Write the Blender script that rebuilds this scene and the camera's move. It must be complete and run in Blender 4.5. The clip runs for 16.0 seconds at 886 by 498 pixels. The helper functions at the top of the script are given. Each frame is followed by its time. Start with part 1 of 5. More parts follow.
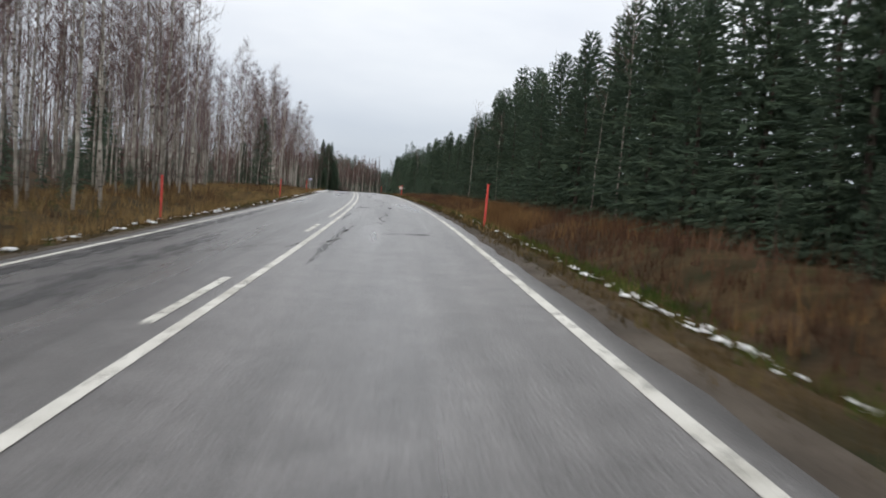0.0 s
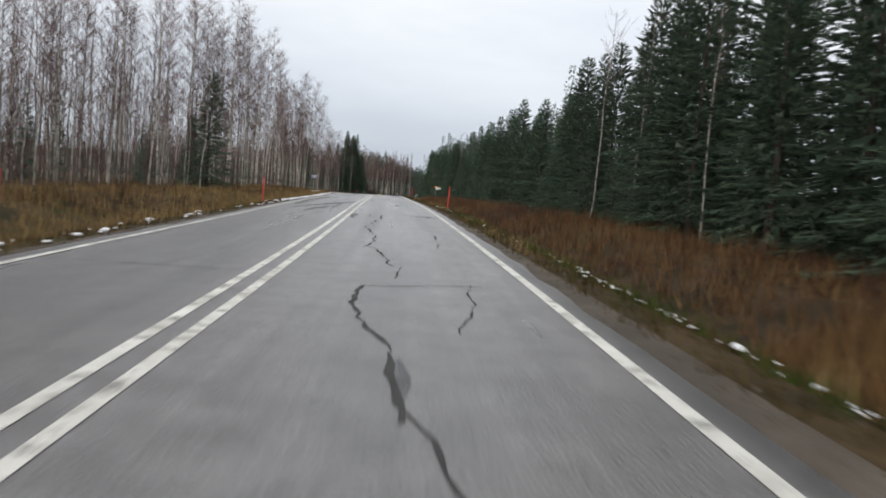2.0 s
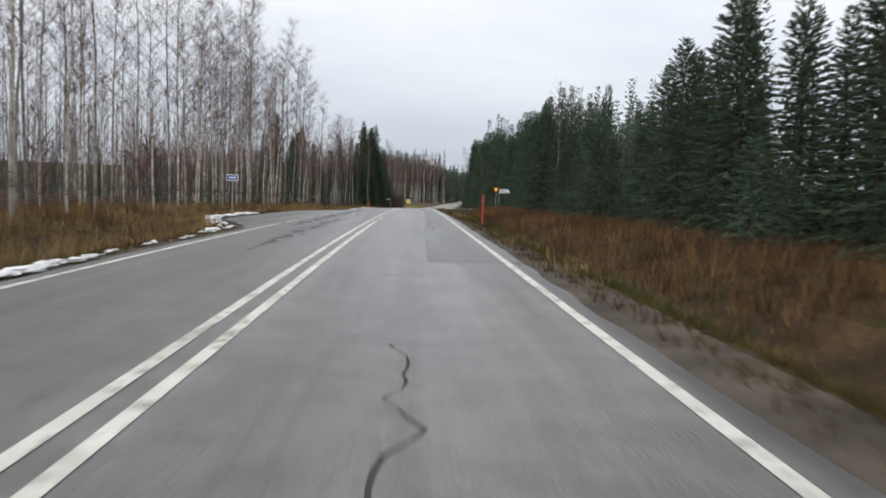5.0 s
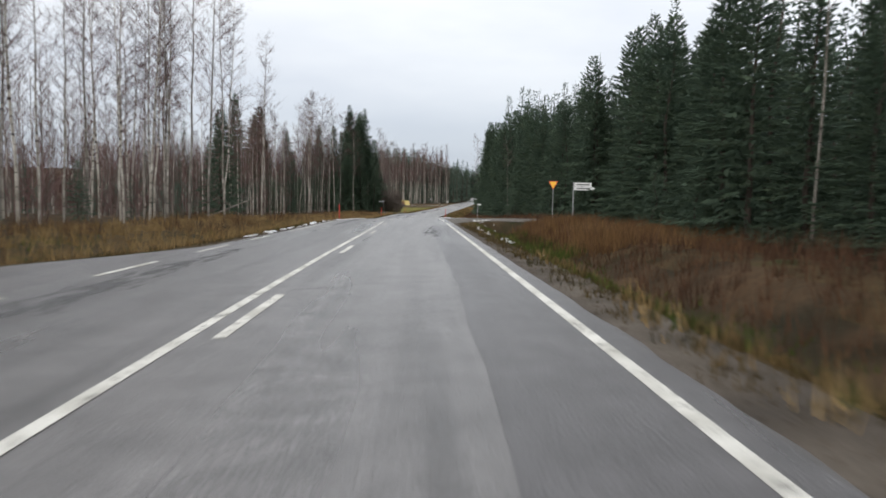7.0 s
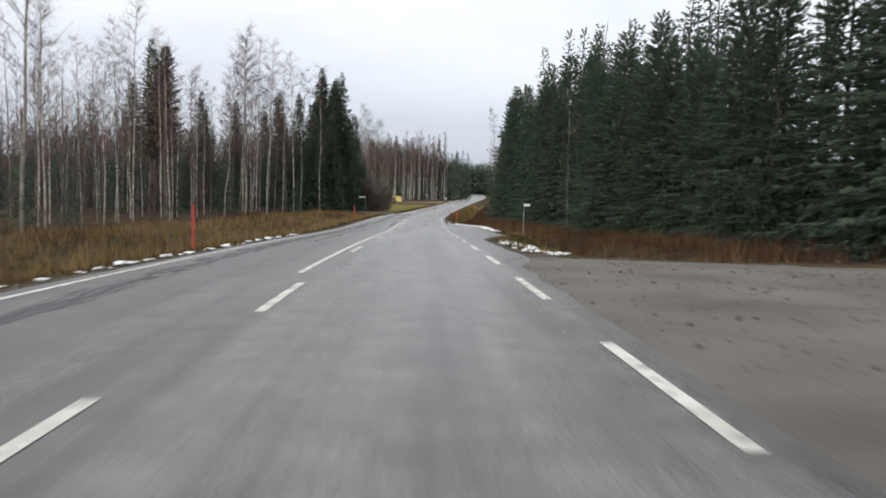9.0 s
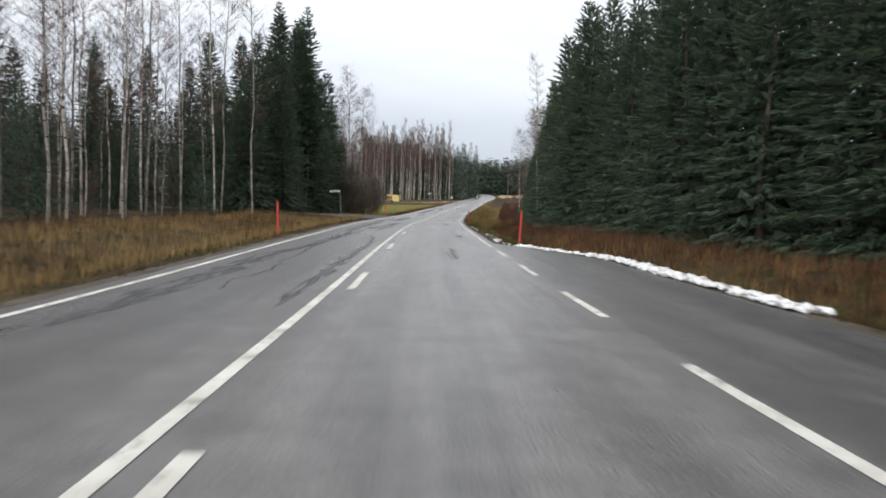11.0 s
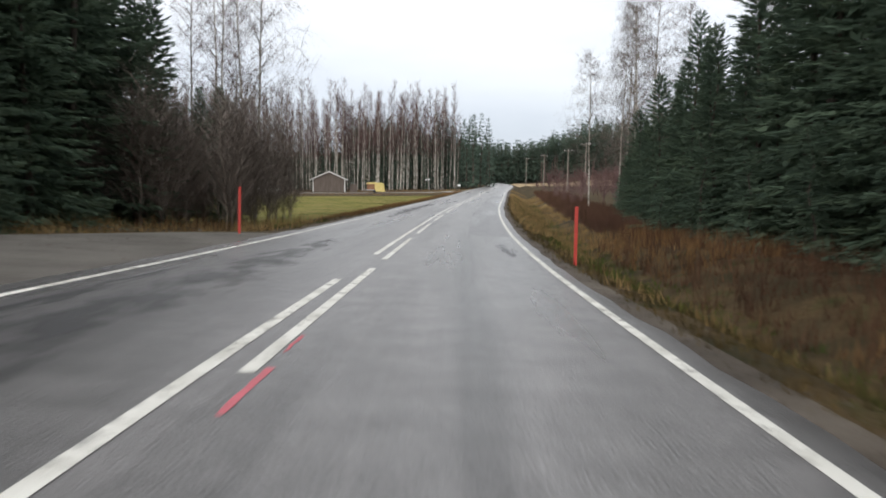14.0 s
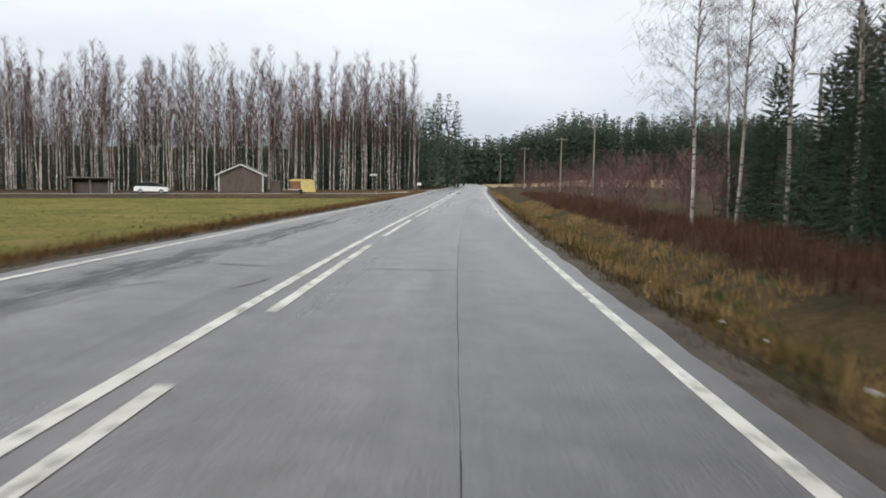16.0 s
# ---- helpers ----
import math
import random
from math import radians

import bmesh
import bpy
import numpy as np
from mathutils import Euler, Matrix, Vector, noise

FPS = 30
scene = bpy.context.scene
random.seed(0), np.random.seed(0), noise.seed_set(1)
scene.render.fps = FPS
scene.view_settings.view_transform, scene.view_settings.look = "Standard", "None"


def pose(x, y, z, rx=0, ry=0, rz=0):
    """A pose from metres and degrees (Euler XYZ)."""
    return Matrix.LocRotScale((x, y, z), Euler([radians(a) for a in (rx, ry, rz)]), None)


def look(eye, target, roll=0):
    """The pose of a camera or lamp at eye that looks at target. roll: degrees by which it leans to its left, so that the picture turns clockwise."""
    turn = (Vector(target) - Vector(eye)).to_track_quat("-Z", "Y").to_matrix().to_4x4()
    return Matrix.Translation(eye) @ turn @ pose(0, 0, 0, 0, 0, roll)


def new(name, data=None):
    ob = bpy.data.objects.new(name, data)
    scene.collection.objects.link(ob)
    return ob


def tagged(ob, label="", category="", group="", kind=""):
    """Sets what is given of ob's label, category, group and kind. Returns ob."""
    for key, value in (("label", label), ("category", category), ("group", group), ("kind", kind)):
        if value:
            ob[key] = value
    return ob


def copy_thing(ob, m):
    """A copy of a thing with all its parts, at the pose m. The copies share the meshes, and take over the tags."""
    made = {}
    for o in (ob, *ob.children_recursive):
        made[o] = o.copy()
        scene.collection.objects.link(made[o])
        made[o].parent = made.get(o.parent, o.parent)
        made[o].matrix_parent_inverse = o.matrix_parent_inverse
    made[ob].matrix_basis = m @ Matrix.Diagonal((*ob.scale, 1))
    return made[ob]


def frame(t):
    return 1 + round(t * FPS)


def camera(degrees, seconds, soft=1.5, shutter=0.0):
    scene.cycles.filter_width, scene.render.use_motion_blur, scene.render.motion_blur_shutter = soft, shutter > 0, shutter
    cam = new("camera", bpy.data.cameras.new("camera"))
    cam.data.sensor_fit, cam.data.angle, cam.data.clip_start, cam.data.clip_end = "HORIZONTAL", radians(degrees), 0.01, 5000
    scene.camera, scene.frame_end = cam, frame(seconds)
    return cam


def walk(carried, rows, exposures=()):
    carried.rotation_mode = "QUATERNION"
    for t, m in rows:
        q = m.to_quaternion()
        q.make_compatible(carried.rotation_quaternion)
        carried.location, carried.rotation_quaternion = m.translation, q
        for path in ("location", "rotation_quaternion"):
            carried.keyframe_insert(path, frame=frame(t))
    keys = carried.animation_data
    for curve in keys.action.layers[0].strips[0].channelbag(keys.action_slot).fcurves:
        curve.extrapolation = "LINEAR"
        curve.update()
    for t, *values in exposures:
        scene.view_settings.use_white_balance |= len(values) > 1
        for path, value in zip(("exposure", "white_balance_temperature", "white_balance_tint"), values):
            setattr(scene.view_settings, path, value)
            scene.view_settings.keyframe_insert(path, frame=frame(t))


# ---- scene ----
cam = camera(58.49, 16.0, soft=1.75, shutter=0.22)
PATH = [
    (0.0, pose(1.830, 2.198, 1.407, 86.022, -4.538, 0.177)),
    (0.5, pose(1.191, 12.990, 1.528, 85.937, -4.616, 0.726)),
    (1.0, pose(0.451, 23.812, 1.678, 85.993, -4.350, 1.517)),
    (1.5, pose(-0.451, 34.659, 1.791, 85.872, -4.740, 1.995)),
    (2.0, pose(-1.452, 45.404, 1.868, 85.722, -4.806, 2.535)),
    (2.5, pose(-2.628, 56.819, 1.940, 85.757, -4.994, 3.017)),
    (3.0, pose(-3.785, 68.182, 2.000, 85.751, -4.474, 3.463)),
    (3.5, pose(-4.968, 78.910, 2.054, 85.595, -3.804, 3.734)),
    (6.0, pose(-11.412, 132.528, 1.953, 85.741, -1.345, 4.842)),
    (6.5, pose(-12.654, 143.444, 1.858, 85.757, -0.978, 4.568)),
    (7.0, pose(-13.853, 154.389, 1.724, 85.646, -1.194, 4.733)),
    (7.5, pose(-15.078, 165.445, 1.596, 85.461, -0.847, 4.679)),
    (8.0, pose(-16.341, 176.564, 1.403, 85.320, -0.747, 4.456)),
    (8.5, pose(-17.632, 187.802, 1.169, 85.694, -0.571, 4.737)),
    (9.0, pose(-19.115, 199.087, 1.018, 85.384, -1.875, 4.249)),
    (11.5, pose(-25.070, 253.383, -0.793, 85.508, -1.824, 4.186)),
    (12.0, pose(-26.020, 264.257, -1.049, 85.330, -1.677, 4.141)),
    (12.5, pose(-26.794, 275.135, -1.319, 85.175, -1.245, 4.326)),
    (13.0, pose(-27.667, 286.035, -1.595, 85.131, -1.359, 4.281)),
    (13.5, pose(-28.482, 296.919, -1.869, 84.913, -1.193, 4.127)),
    (14.0, pose(-29.194, 307.669, -2.197, 84.912, -0.853, 4.333)),
    (14.5, pose(-29.845, 318.425, -2.522, 85.135, -0.799, 4.037)),
    (15.0, pose(-30.355, 329.163, -2.793, 85.223, -1.203, 3.413)),
    (15.5, pose(-30.781, 339.986, -2.974, 85.119, -1.263, 2.337)),
    (16.0, pose(-30.916, 350.856, -3.076, 85.097, -1.035, 1.759)),
]
walk(cam, PATH, exposures=((0.0, 0.33), (2.4, 0.31), (3.0, 0.23), (3.6, 0.26), (6.0, 0.36), (8.5, 0.43), (11.5, 0.56), (13.0, 0.66), (14.0, 0.57), (15.0, 0.47), (16.0, 0.41)))

# world: overcast November sky, no sun disc, faint broad sun behind the cloud
world = bpy.data.worlds.new("overcast_sky")
scene.world = world
world.use_nodes = True
wn, wl = world.node_tree.nodes, world.node_tree.links
wn.clear()
w_out, w_bg = wn.new("ShaderNodeOutputWorld"), wn.new("ShaderNodeBackground")
w_co, w_sep = wn.new("ShaderNodeTexCoord"), wn.new("ShaderNodeSeparateXYZ")
w_map, w_noise = wn.new("ShaderNodeMapping"), wn.new("ShaderNodeTexNoise")
w_ramp, w_cloud = wn.new("ShaderNodeValToRGB"), wn.new("ShaderNodeValToRGB")
w_sky, w_dim = wn.new("ShaderNodeTexSky"), wn.new("ShaderNodeMix")
w_mul, w_mix = wn.new("ShaderNodeMix"), wn.new("ShaderNodeMix")
SUN_ELEVATION, SUN_TURN = radians(26), radians(196)
w_sky.sky_type, w_sky.sun_disc = "NISHITA", False
w_sky.sun_elevation, w_sky.sun_rotation = SUN_ELEVATION, SUN_TURN
wl.new(w_co.outputs["Generated"], w_sep.inputs[0])
wl.new(w_sep.outputs["Z"], w_ramp.inputs[0])
w_ramp.color_ramp.elements[0].position = 0.0
w_ramp.color_ramp.elements[0].color = (0.40, 0.45, 0.53, 1)
w_ramp.color_ramp.elements[1].position = 0.34
w_ramp.color_ramp.elements[1].color = (1.04, 1.04, 1.03, 1)
e = w_ramp.color_ramp.elements.new(0.12)
e.color = (0.66, 0.685, 0.735, 1)
w_map.inputs["Scale"].default_value = (1.4, 1.4, 5.0)
wl.new(w_co.outputs["Generated"], w_map.inputs[0])
wl.new(w_map.outputs[0], w_noise.inputs["Vector"])
w_noise.inputs["Scale"].default_value = 2.2
w_noise.inputs["Detail"].default_value = 5.0
wl.new(w_noise.outputs[0], w_cloud.inputs[0])
w_cloud.color_ramp.elements[0].position, w_cloud.color_ramp.elements[0].color = 0.3, (0.86, 0.88, 0.92, 1)
w_cloud.color_ramp.elements[1].position, w_cloud.color_ramp.elements[1].color = 0.7, (1.06, 1.06, 1.05, 1)
for m in (w_dim, w_mul, w_mix):
    m.data_type = "RGBA"
w_mul.blend_type, w_mul.inputs[0].default_value = "MULTIPLY", 1.0
wl.new(w_ramp.outputs[0], w_mul.inputs[6])
wl.new(w_cloud.outputs[0], w_mul.inputs[7])
w_dim.blend_type, w_dim.inputs[0].default_value = "MULTIPLY", 1.0
w_dim.inputs[7].default_value = (0.08, 0.08, 0.08, 1)
wl.new(w_sky.outputs[0], w_dim.inputs[6])
w_mix.inputs[0].default_value = 0.12
wl.new(w_mul.outputs[2], w_mix.inputs[6])
wl.new(w_dim.outputs[2], w_mix.inputs[7])
wl.new(w_mix.outputs[2], w_bg.inputs["Color"])
w_bg.inputs["Strength"].default_value = 1.0
wl.new(w_bg.outputs[0], w_out.inputs[0])

sun = bpy.data.lights.new("sun", "SUN")
sun.energy, sun.angle, sun.color = 1.3, radians(45), (1.0, 0.97, 0.92)
new("sun", sun).matrix_world = look((0, 0, 60), (40 * math.sin(SUN_TURN + math.pi), 40 * math.cos(SUN_TURN + math.pi), 60 - 40 * math.tan(SUN_ELEVATION)))


# ---- materials ----
def material(name, colours, scale=4.0, rough=0.9, bump=0.0, bump_scale=30.0, island=0.0, pick=0.0, space="Object", stretch=(1, 1, 1), spec=0.3, fine=0.0, metal=0.0, rough_var=0.0, through_light=0.0):
    """A node material: colours along a noise, fine grain, bump, and a shift of value by island or object."""
    mt = bpy.data.materials.new(name)
    mt.use_nodes = True
    n, l = mt.node_tree.nodes, mt.node_tree.links
    b = n["Principled BSDF"]
    b.inputs["Roughness"].default_value = rough
    b.inputs["Specular IOR Level"].default_value = spec
    b.inputs["Metallic"].default_value = metal
    if space == "World":
        co = n.new("ShaderNodeNewGeometry").outputs["Position"]
    else:
        co = n.new("ShaderNodeTexCoord").outputs[space]
    mp = n.new("ShaderNodeMapping")
    mp.inputs["Scale"].default_value = stretch
    l.new(co, mp.inputs[0])
    nz = n.new("ShaderNodeTexNoise")
    nz.inputs["Scale"].default_value, nz.inputs["Detail"].default_value = scale, 6.0
    l.new(mp.outputs[0], nz.inputs["Vector"])
    rp = n.new("ShaderNodeValToRGB")
    k = len(colours)
    while len(rp.color_ramp.elements) < k:
        rp.color_ramp.elements.new(0.5)
    for i, c in enumerate(colours):
        el = rp.color_ramp.elements[i]
        el.position = 0.3 + 0.4 * i / max(1, k - 1)
        el.color = (*c, 1)
    l.new(nz.outputs[0], rp.inputs[0])
    col = rp.outputs[0]

    def times(colour, value, low, high):
        r = n.new("ShaderNodeMapRange")
        r.inputs["To Min"].default_value, r.inputs["To Max"].default_value = low, high
        l.new(value, r.inputs[0])
        m = n.new("ShaderNodeVectorMath")
        m.operation = "SCALE"
        l.new(colour, m.inputs[0])
        l.new(r.outputs[0], m.inputs["Scale"])
        return m.outputs[0]

    if island:
        col = times(col, n.new("ShaderNodeNewGeometry").outputs["Random Per Island"], 1 - island, 1 + island)
    if pick:
        col = times(col, n.new("ShaderNodeObjectInfo").outputs["Random"], 1 - pick, 1 + pick)
    if fine:
        nf = n.new("ShaderNodeTexNoise")
        nf.inputs["Scale"].default_value, nf.inputs["Detail"].default_value = bump_scale, 3.0
        l.new(mp.outputs[0] if stretch == (1, 1, 1) else co, nf.inputs["Vector"])
        col = times(col, nf.outputs[0], 1 - fine, 1 + fine)
    l.new(col, b.inputs["Base Color"])
    if rough_var:
        r = n.new("ShaderNodeMapRange")
        r.inputs["From Min"].default_value, r.inputs["From Max"].default_value = 0.3, 0.7
        r.inputs["To Min"].default_value, r.inputs["To Max"].default_value = rough - rough_var, rough + rough_var
        l.new(nz.outputs[0], r.inputs[0])
        l.new(r.outputs[0], b.inputs["Roughness"])
    if through_light:
        tl, mx = n.new("ShaderNodeBsdfTranslucent"), n.new("ShaderNodeMixShader")
        mx.inputs[0].default_value = through_light
        l.new(col, tl.inputs["Color"])
        l.new(b.outputs[0], mx.inputs[1])
        l.new(tl.outputs[0], mx.inputs[2])
        l.new(mx.outputs[0], n["Material Output"].inputs[0])
    if bump:
        nb = n.new("ShaderNodeTexNoise")
        nb.inputs["Scale"].default_value, nb.inputs["Detail"].default_value = bump_scale, 4.0
        l.new(co, nb.inputs["Vector"])
        bp = n.new("ShaderNodeBump")
        bp.inputs["Strength"].default_value, bp.inputs["Distance"].default_value = bump, 0.02
        l.new(nb.outputs[0], bp.inputs["Height"])
        l.new(bp.outputs[0], b.inputs["Normal"])
    return mt


def asphalt(name, tone, dark, rough):
    """Worn asphalt: broad lengthwise bands, dark oily smears, mottling and light aggregate."""
    mt = bpy.data.materials.new(name)
    mt.use_nodes = True
    n, l = mt.node_tree.nodes, mt.node_tree.links
    b = n["Principled BSDF"]
    uv, pos = n.new("ShaderNodeTexCoord").outputs["UV"], n.new("ShaderNodeNewGeometry").outputs["Position"]

    def noise(co, stretch, scale, detail, low, high, out_low, out_high):
        mp = n.new("ShaderNodeMapping")
        mp.inputs["Scale"].default_value = stretch
        l.new(co, mp.inputs[0])
        t = n.new("ShaderNodeTexNoise")
        t.inputs["Scale"].default_value, t.inputs["Detail"].default_value = scale, detail
        l.new(mp.outputs[0], t.inputs["Vector"])
        r = n.new("ShaderNodeMapRange")
        for key, value in (("From Min", low), ("From Max", high), ("To Min", out_low), ("To Max", out_high)):
            r.inputs[key].default_value = value
        l.new(t.outputs[0], r.inputs[0])
        return r.outputs[0]

    def product(a, c):
        m = n.new("ShaderNodeMath")
        m.operation = "MULTIPLY"
        l.new(a, m.inputs[0])
        l.new(c, m.inputs[1])
        return m.outputs[0]

    bands = noise(uv, (1.1, 0.05, 1), 1.3, 4, 0.3, 0.7, 0.8, 1.18)
    smear = noise(uv, (1.3, 0.045, 1), 1.0, 7, 0.52, 0.68, 1.0, dark)
    mottle = noise(pos, (1, 1, 1), 2.2, 9, 0.3, 0.7, 0.76, 1.24)
    cross = noise(uv, (0.12, 0.7, 1), 1.0, 6, 0.3, 0.7, 0.98, 1.02)
    grain = noise(pos, (1, 1, 1), 42, 3, 0.25, 0.75, 0.45, 1.55)
    lane = n.new("ShaderNodeSeparateXYZ")
    l.new(uv, lane.inputs[0])
    worn = n.new("ShaderNodeMapRange")
    for key, low in (("From Min", -1.6), ("From Max", 0.5), ("To Max", 1.05)):
        worn.inputs[key].default_value = low
    newer = n.new("ShaderNodeMapRange")
    for key, low in (("From Min", 305), ("From Max", 340), ("To Min", 0.64), ("To Max", 1.36)):
        newer.inputs[key].default_value = low
    l.new(lane.outputs["Y"], newer.inputs[0])
    l.new(lane.outputs["X"], worn.inputs[0])
    rim = n.new("ShaderNodeMapRange")
    for key, low in (("From Min", 3.66), ("From Max", 3.85), ("To Min", 1.0), ("To Max", 0.68)):
        rim.inputs[key].default_value = low
    l.new(lane.outputs["X"], rim.inputs[0])
    streak = noise(uv, (9.0, 0.1, 1), 1.0, 3, 0.3, 0.7, 0.9, 1.1)
    damp = n.new("ShaderNodeMapRange")
    for key, low in (("From Min", 225), ("From Max", 262), ("To Min", 1.0), ("To Max", 0.72)):
        damp.inputs[key].default_value = low
    l.new(lane.outputs["Y"], damp.inputs[0])
    l.new(product(damp.outputs[0], newer.outputs[0]), worn.inputs["To Min"])
    value = product(product(product(product(bands, smear), product(mottle, cross)), product(grain, streak)), product(worn.outputs[0], rim.outputs[0]))
    col = n.new("ShaderNodeVectorMath")
    col.operation = "SCALE"
    col.inputs[0].default_value = tone
    l.new(value, col.inputs["Scale"])
    l.new(col.outputs[0], b.inputs["Base Color"])
    l.new(noise(uv, (0.75, 0.035, 1), 1.0, 5, 0.5, 0.68, rough, rough - 0.1), b.inputs["Roughness"])
    b.inputs["Specular IOR Level"].default_value = 0.5
    bp = n.new("ShaderNodeBump")
    bp.inputs["Strength"].default_value, bp.inputs["Distance"].default_value = 0.5, 0.012
    l.new(grain, bp.inputs["Height"])
    l.new(bp.outputs[0], b.inputs["Normal"])
    return mt


M_ASPHALT = asphalt("worn_grey_asphalt", (0.130, 0.125, 0.127), 0.6, 0.34)
M_PATCH = asphalt("dark_asphalt_patch", (0.080, 0.077, 0.082), 0.75, 0.37)
M_NEWER = asphalt("newer_asphalt_strip", (0.104, 0.101, 0.105), 0.75, 0.36)


def stain(name, tone, rough, most=0.6):
    """A soft-edged stain that thins out towards its rim and breaks up in noise."""
    mt = bpy.data.materials.new(name)
    mt.use_nodes = True
    n, l = mt.node_tree.nodes, mt.node_tree.links
    b, out = n["Principled BSDF"], n["Material Output"]
    b.inputs["Base Color"].default_value = (*tone, 1)
    b.inputs["Roughness"].default_value = rough
    uv = n.new("ShaderNodeTexCoord").outputs["UV"]
    sep = n.new("ShaderNodeSeparateXYZ")
    l.new(uv, sep.inputs[0])
    rim = n.new("ShaderNodeMath")
    rim.operation = "PINGPONG"
    rim.inputs[1].default_value = 0.5
    l.new(sep.outputs["X"], rim.inputs[0])
    mp = n.new("ShaderNodeMapping")
    mp.inputs["Scale"].default_value = (2.0, 0.35, 1)
    l.new(uv, mp.inputs[0])
    t = n.new("ShaderNodeTexNoise")
    t.inputs["Scale"].default_value, t.inputs["Detail"].default_value = 2.0, 8.0
    l.new(mp.outputs[0], t.inputs["Vector"])
    wide = n.new("ShaderNodeMapRange")
    wide.inputs["From Min"].default_value, wide.inputs["From Max"].default_value = 0.25, 0.75
    l.new(t.outputs[0], wide.inputs[0])
    add = n.new("ShaderNodeMath")
    l.new(rim.outputs[0], add.inputs[0])
    l.new(wide.outputs[0], add.inputs[1])
    r = n.new("ShaderNodeMapRange")
    r.inputs["From Min"].default_value, r.inputs["From Max"].default_value = 0.6, 1.1
    r.inputs["To Max"].default_value = most
    l.new(add.outputs[0], r.inputs[0])
    tr, mx = n.new("ShaderNodeBsdfTransparent"), n.new("ShaderNodeMixShader")
    l.new(r.outputs[0], mx.inputs[0])
    l.new(tr.outputs[0], mx.inputs[1])
    l.new(b.outputs[0], mx.inputs[2])
    l.new(mx.outputs[0], out.inputs[0])
    return mt


M_WORN = stain("dark_road_stain", (0.052, 0.052, 0.057), 0.42)
M_TAR = stain("tar_smear", (0.022, 0.022, 0.026), 0.4, 0.92)
M_CRACK = material("open_crack", [(0.03, 0.03, 0.03), (0.06, 0.058, 0.056)], 3, 0.9, 0.5, 40, space="World")
M_LINE = material("worn_white_road_paint", [(0.42, 0.41, 0.37), (0.60, 0.59, 0.55), (0.70, 0.69, 0.65)], 1.6, 0.6, 0.3, 60, space="World", fine=0.22, spec=0.4)
def wear_off(mt):
    """Lets the asphalt show through where the paint has worn away."""
    n, l = mt.node_tree.nodes, mt.node_tree.links
    out, b = n["Material Output"], n["Principled BSDF"]
    t = n.new("ShaderNodeTexNoise")
    t.inputs["Scale"].default_value, t.inputs["Detail"].default_value = 5.0, 9.0
    t.inputs["Roughness"].default_value = 0.7
    l.new(n.new("ShaderNodeNewGeometry").outputs["Position"], t.inputs["Vector"])
    r = n.new("ShaderNodeMapRange")
    r.inputs["From Min"].default_value, r.inputs["From Max"].default_value = 0.36, 0.47
    r.inputs["To Min"].default_value = 0.35
    l.new(t.outputs[0], r.inputs[0])
    tr, mx = n.new("ShaderNodeBsdfTransparent"), n.new("ShaderNodeMixShader")
    l.new(r.outputs[0], mx.inputs[0])
    l.new(tr.outputs[0], mx.inputs[1])
    l.new(b.outputs[0], mx.inputs[2])
    l.new(mx.outputs[0], out.inputs[0])


wear_off(M_LINE)
M_GRAVEL = material("gravel_shoulder", [(0.045, 0.036, 0.028), (0.074, 0.060, 0.047), (0.110, 0.092, 0.075)], 0.9, 0.95, 0.9, 26, space="World", fine=0.5)
M_SIDE = material("sandy_side_road", [(0.092, 0.085, 0.077), (0.130, 0.121, 0.110), (0.165, 0.153, 0.138)], 0.5, 0.9, 0.7, 30, space="World", fine=0.4)
M_DRIVE = material("pale_dry_gravel", [(0.24, 0.225, 0.20), (0.34, 0.325, 0.30)], 0.6, 0.9, 0.6, 26, space="World", fine=0.3)
M_LANE = material("damp_gravel_lane", [(0.065, 0.058, 0.05), (0.095, 0.087, 0.077), (0.12, 0.11, 0.098)], 0.7, 0.85, 0.8, 30, space="World", fine=0.45)
M_VERGE = material("dry_verge", [(0.020, 0.022, 0.009), (0.042, 0.031, 0.016), (0.068, 0.046, 0.023), (0.026, 0.033, 0.010)], 0.6, 1.0, 1.0, 9, space="World", fine=0.5, spec=0.1)
M_FLOOR = material("forest_floor", [(0.022, 0.02, 0.012), (0.05, 0.034, 0.02), (0.08, 0.05, 0.028)], 0.5, 1.0, 1.0, 8, space="World", fine=0.5, spec=0.1)
M_FIELD = material("autumn_field", [(0.095, 0.098, 0.022), (0.145, 0.132, 0.033), (0.19, 0.15, 0.055)], 0.22, 1.0, 0.8, 12, space="World", fine=0.4, spec=0.1)
M_STUBBLE = material("stubble_field", [(0.27, 0.20, 0.12), (0.36, 0.28, 0.18)], 0.1, 1.0, 0.5, 8, space="World", fine=0.3, spec=0.1)
M_SNOW = material("old_snow", [(0.62, 0.62, 0.63), (0.80, 0.81, 0.83), (0.86, 0.87, 0.89)], 3, 0.7, 0.9, 14, space="World", fine=0.15)
M_OLIVE = material("short_verge_grass", [(0.028, 0.029, 0.010), (0.052, 0.039, 0.017), (0.086, 0.060, 0.027), (0.034, 0.044, 0.011)], 0.8, 1.0, island=0.5, space="World", spec=0.1)
M_GREYTWIG = material("grey_twigs", [(0.11, 0.09, 0.077), (0.18, 0.15, 0.13)], 0.3, 0.9, island=0.4, space="World", spec=0.2)
M_REDSTALK = material("red_brush", [(0.054, 0.029, 0.023), (0.082, 0.045, 0.033), (0.13, 0.082, 0.052)], 0.25, 1.0, island=0.4, space="World", spec=0.1)
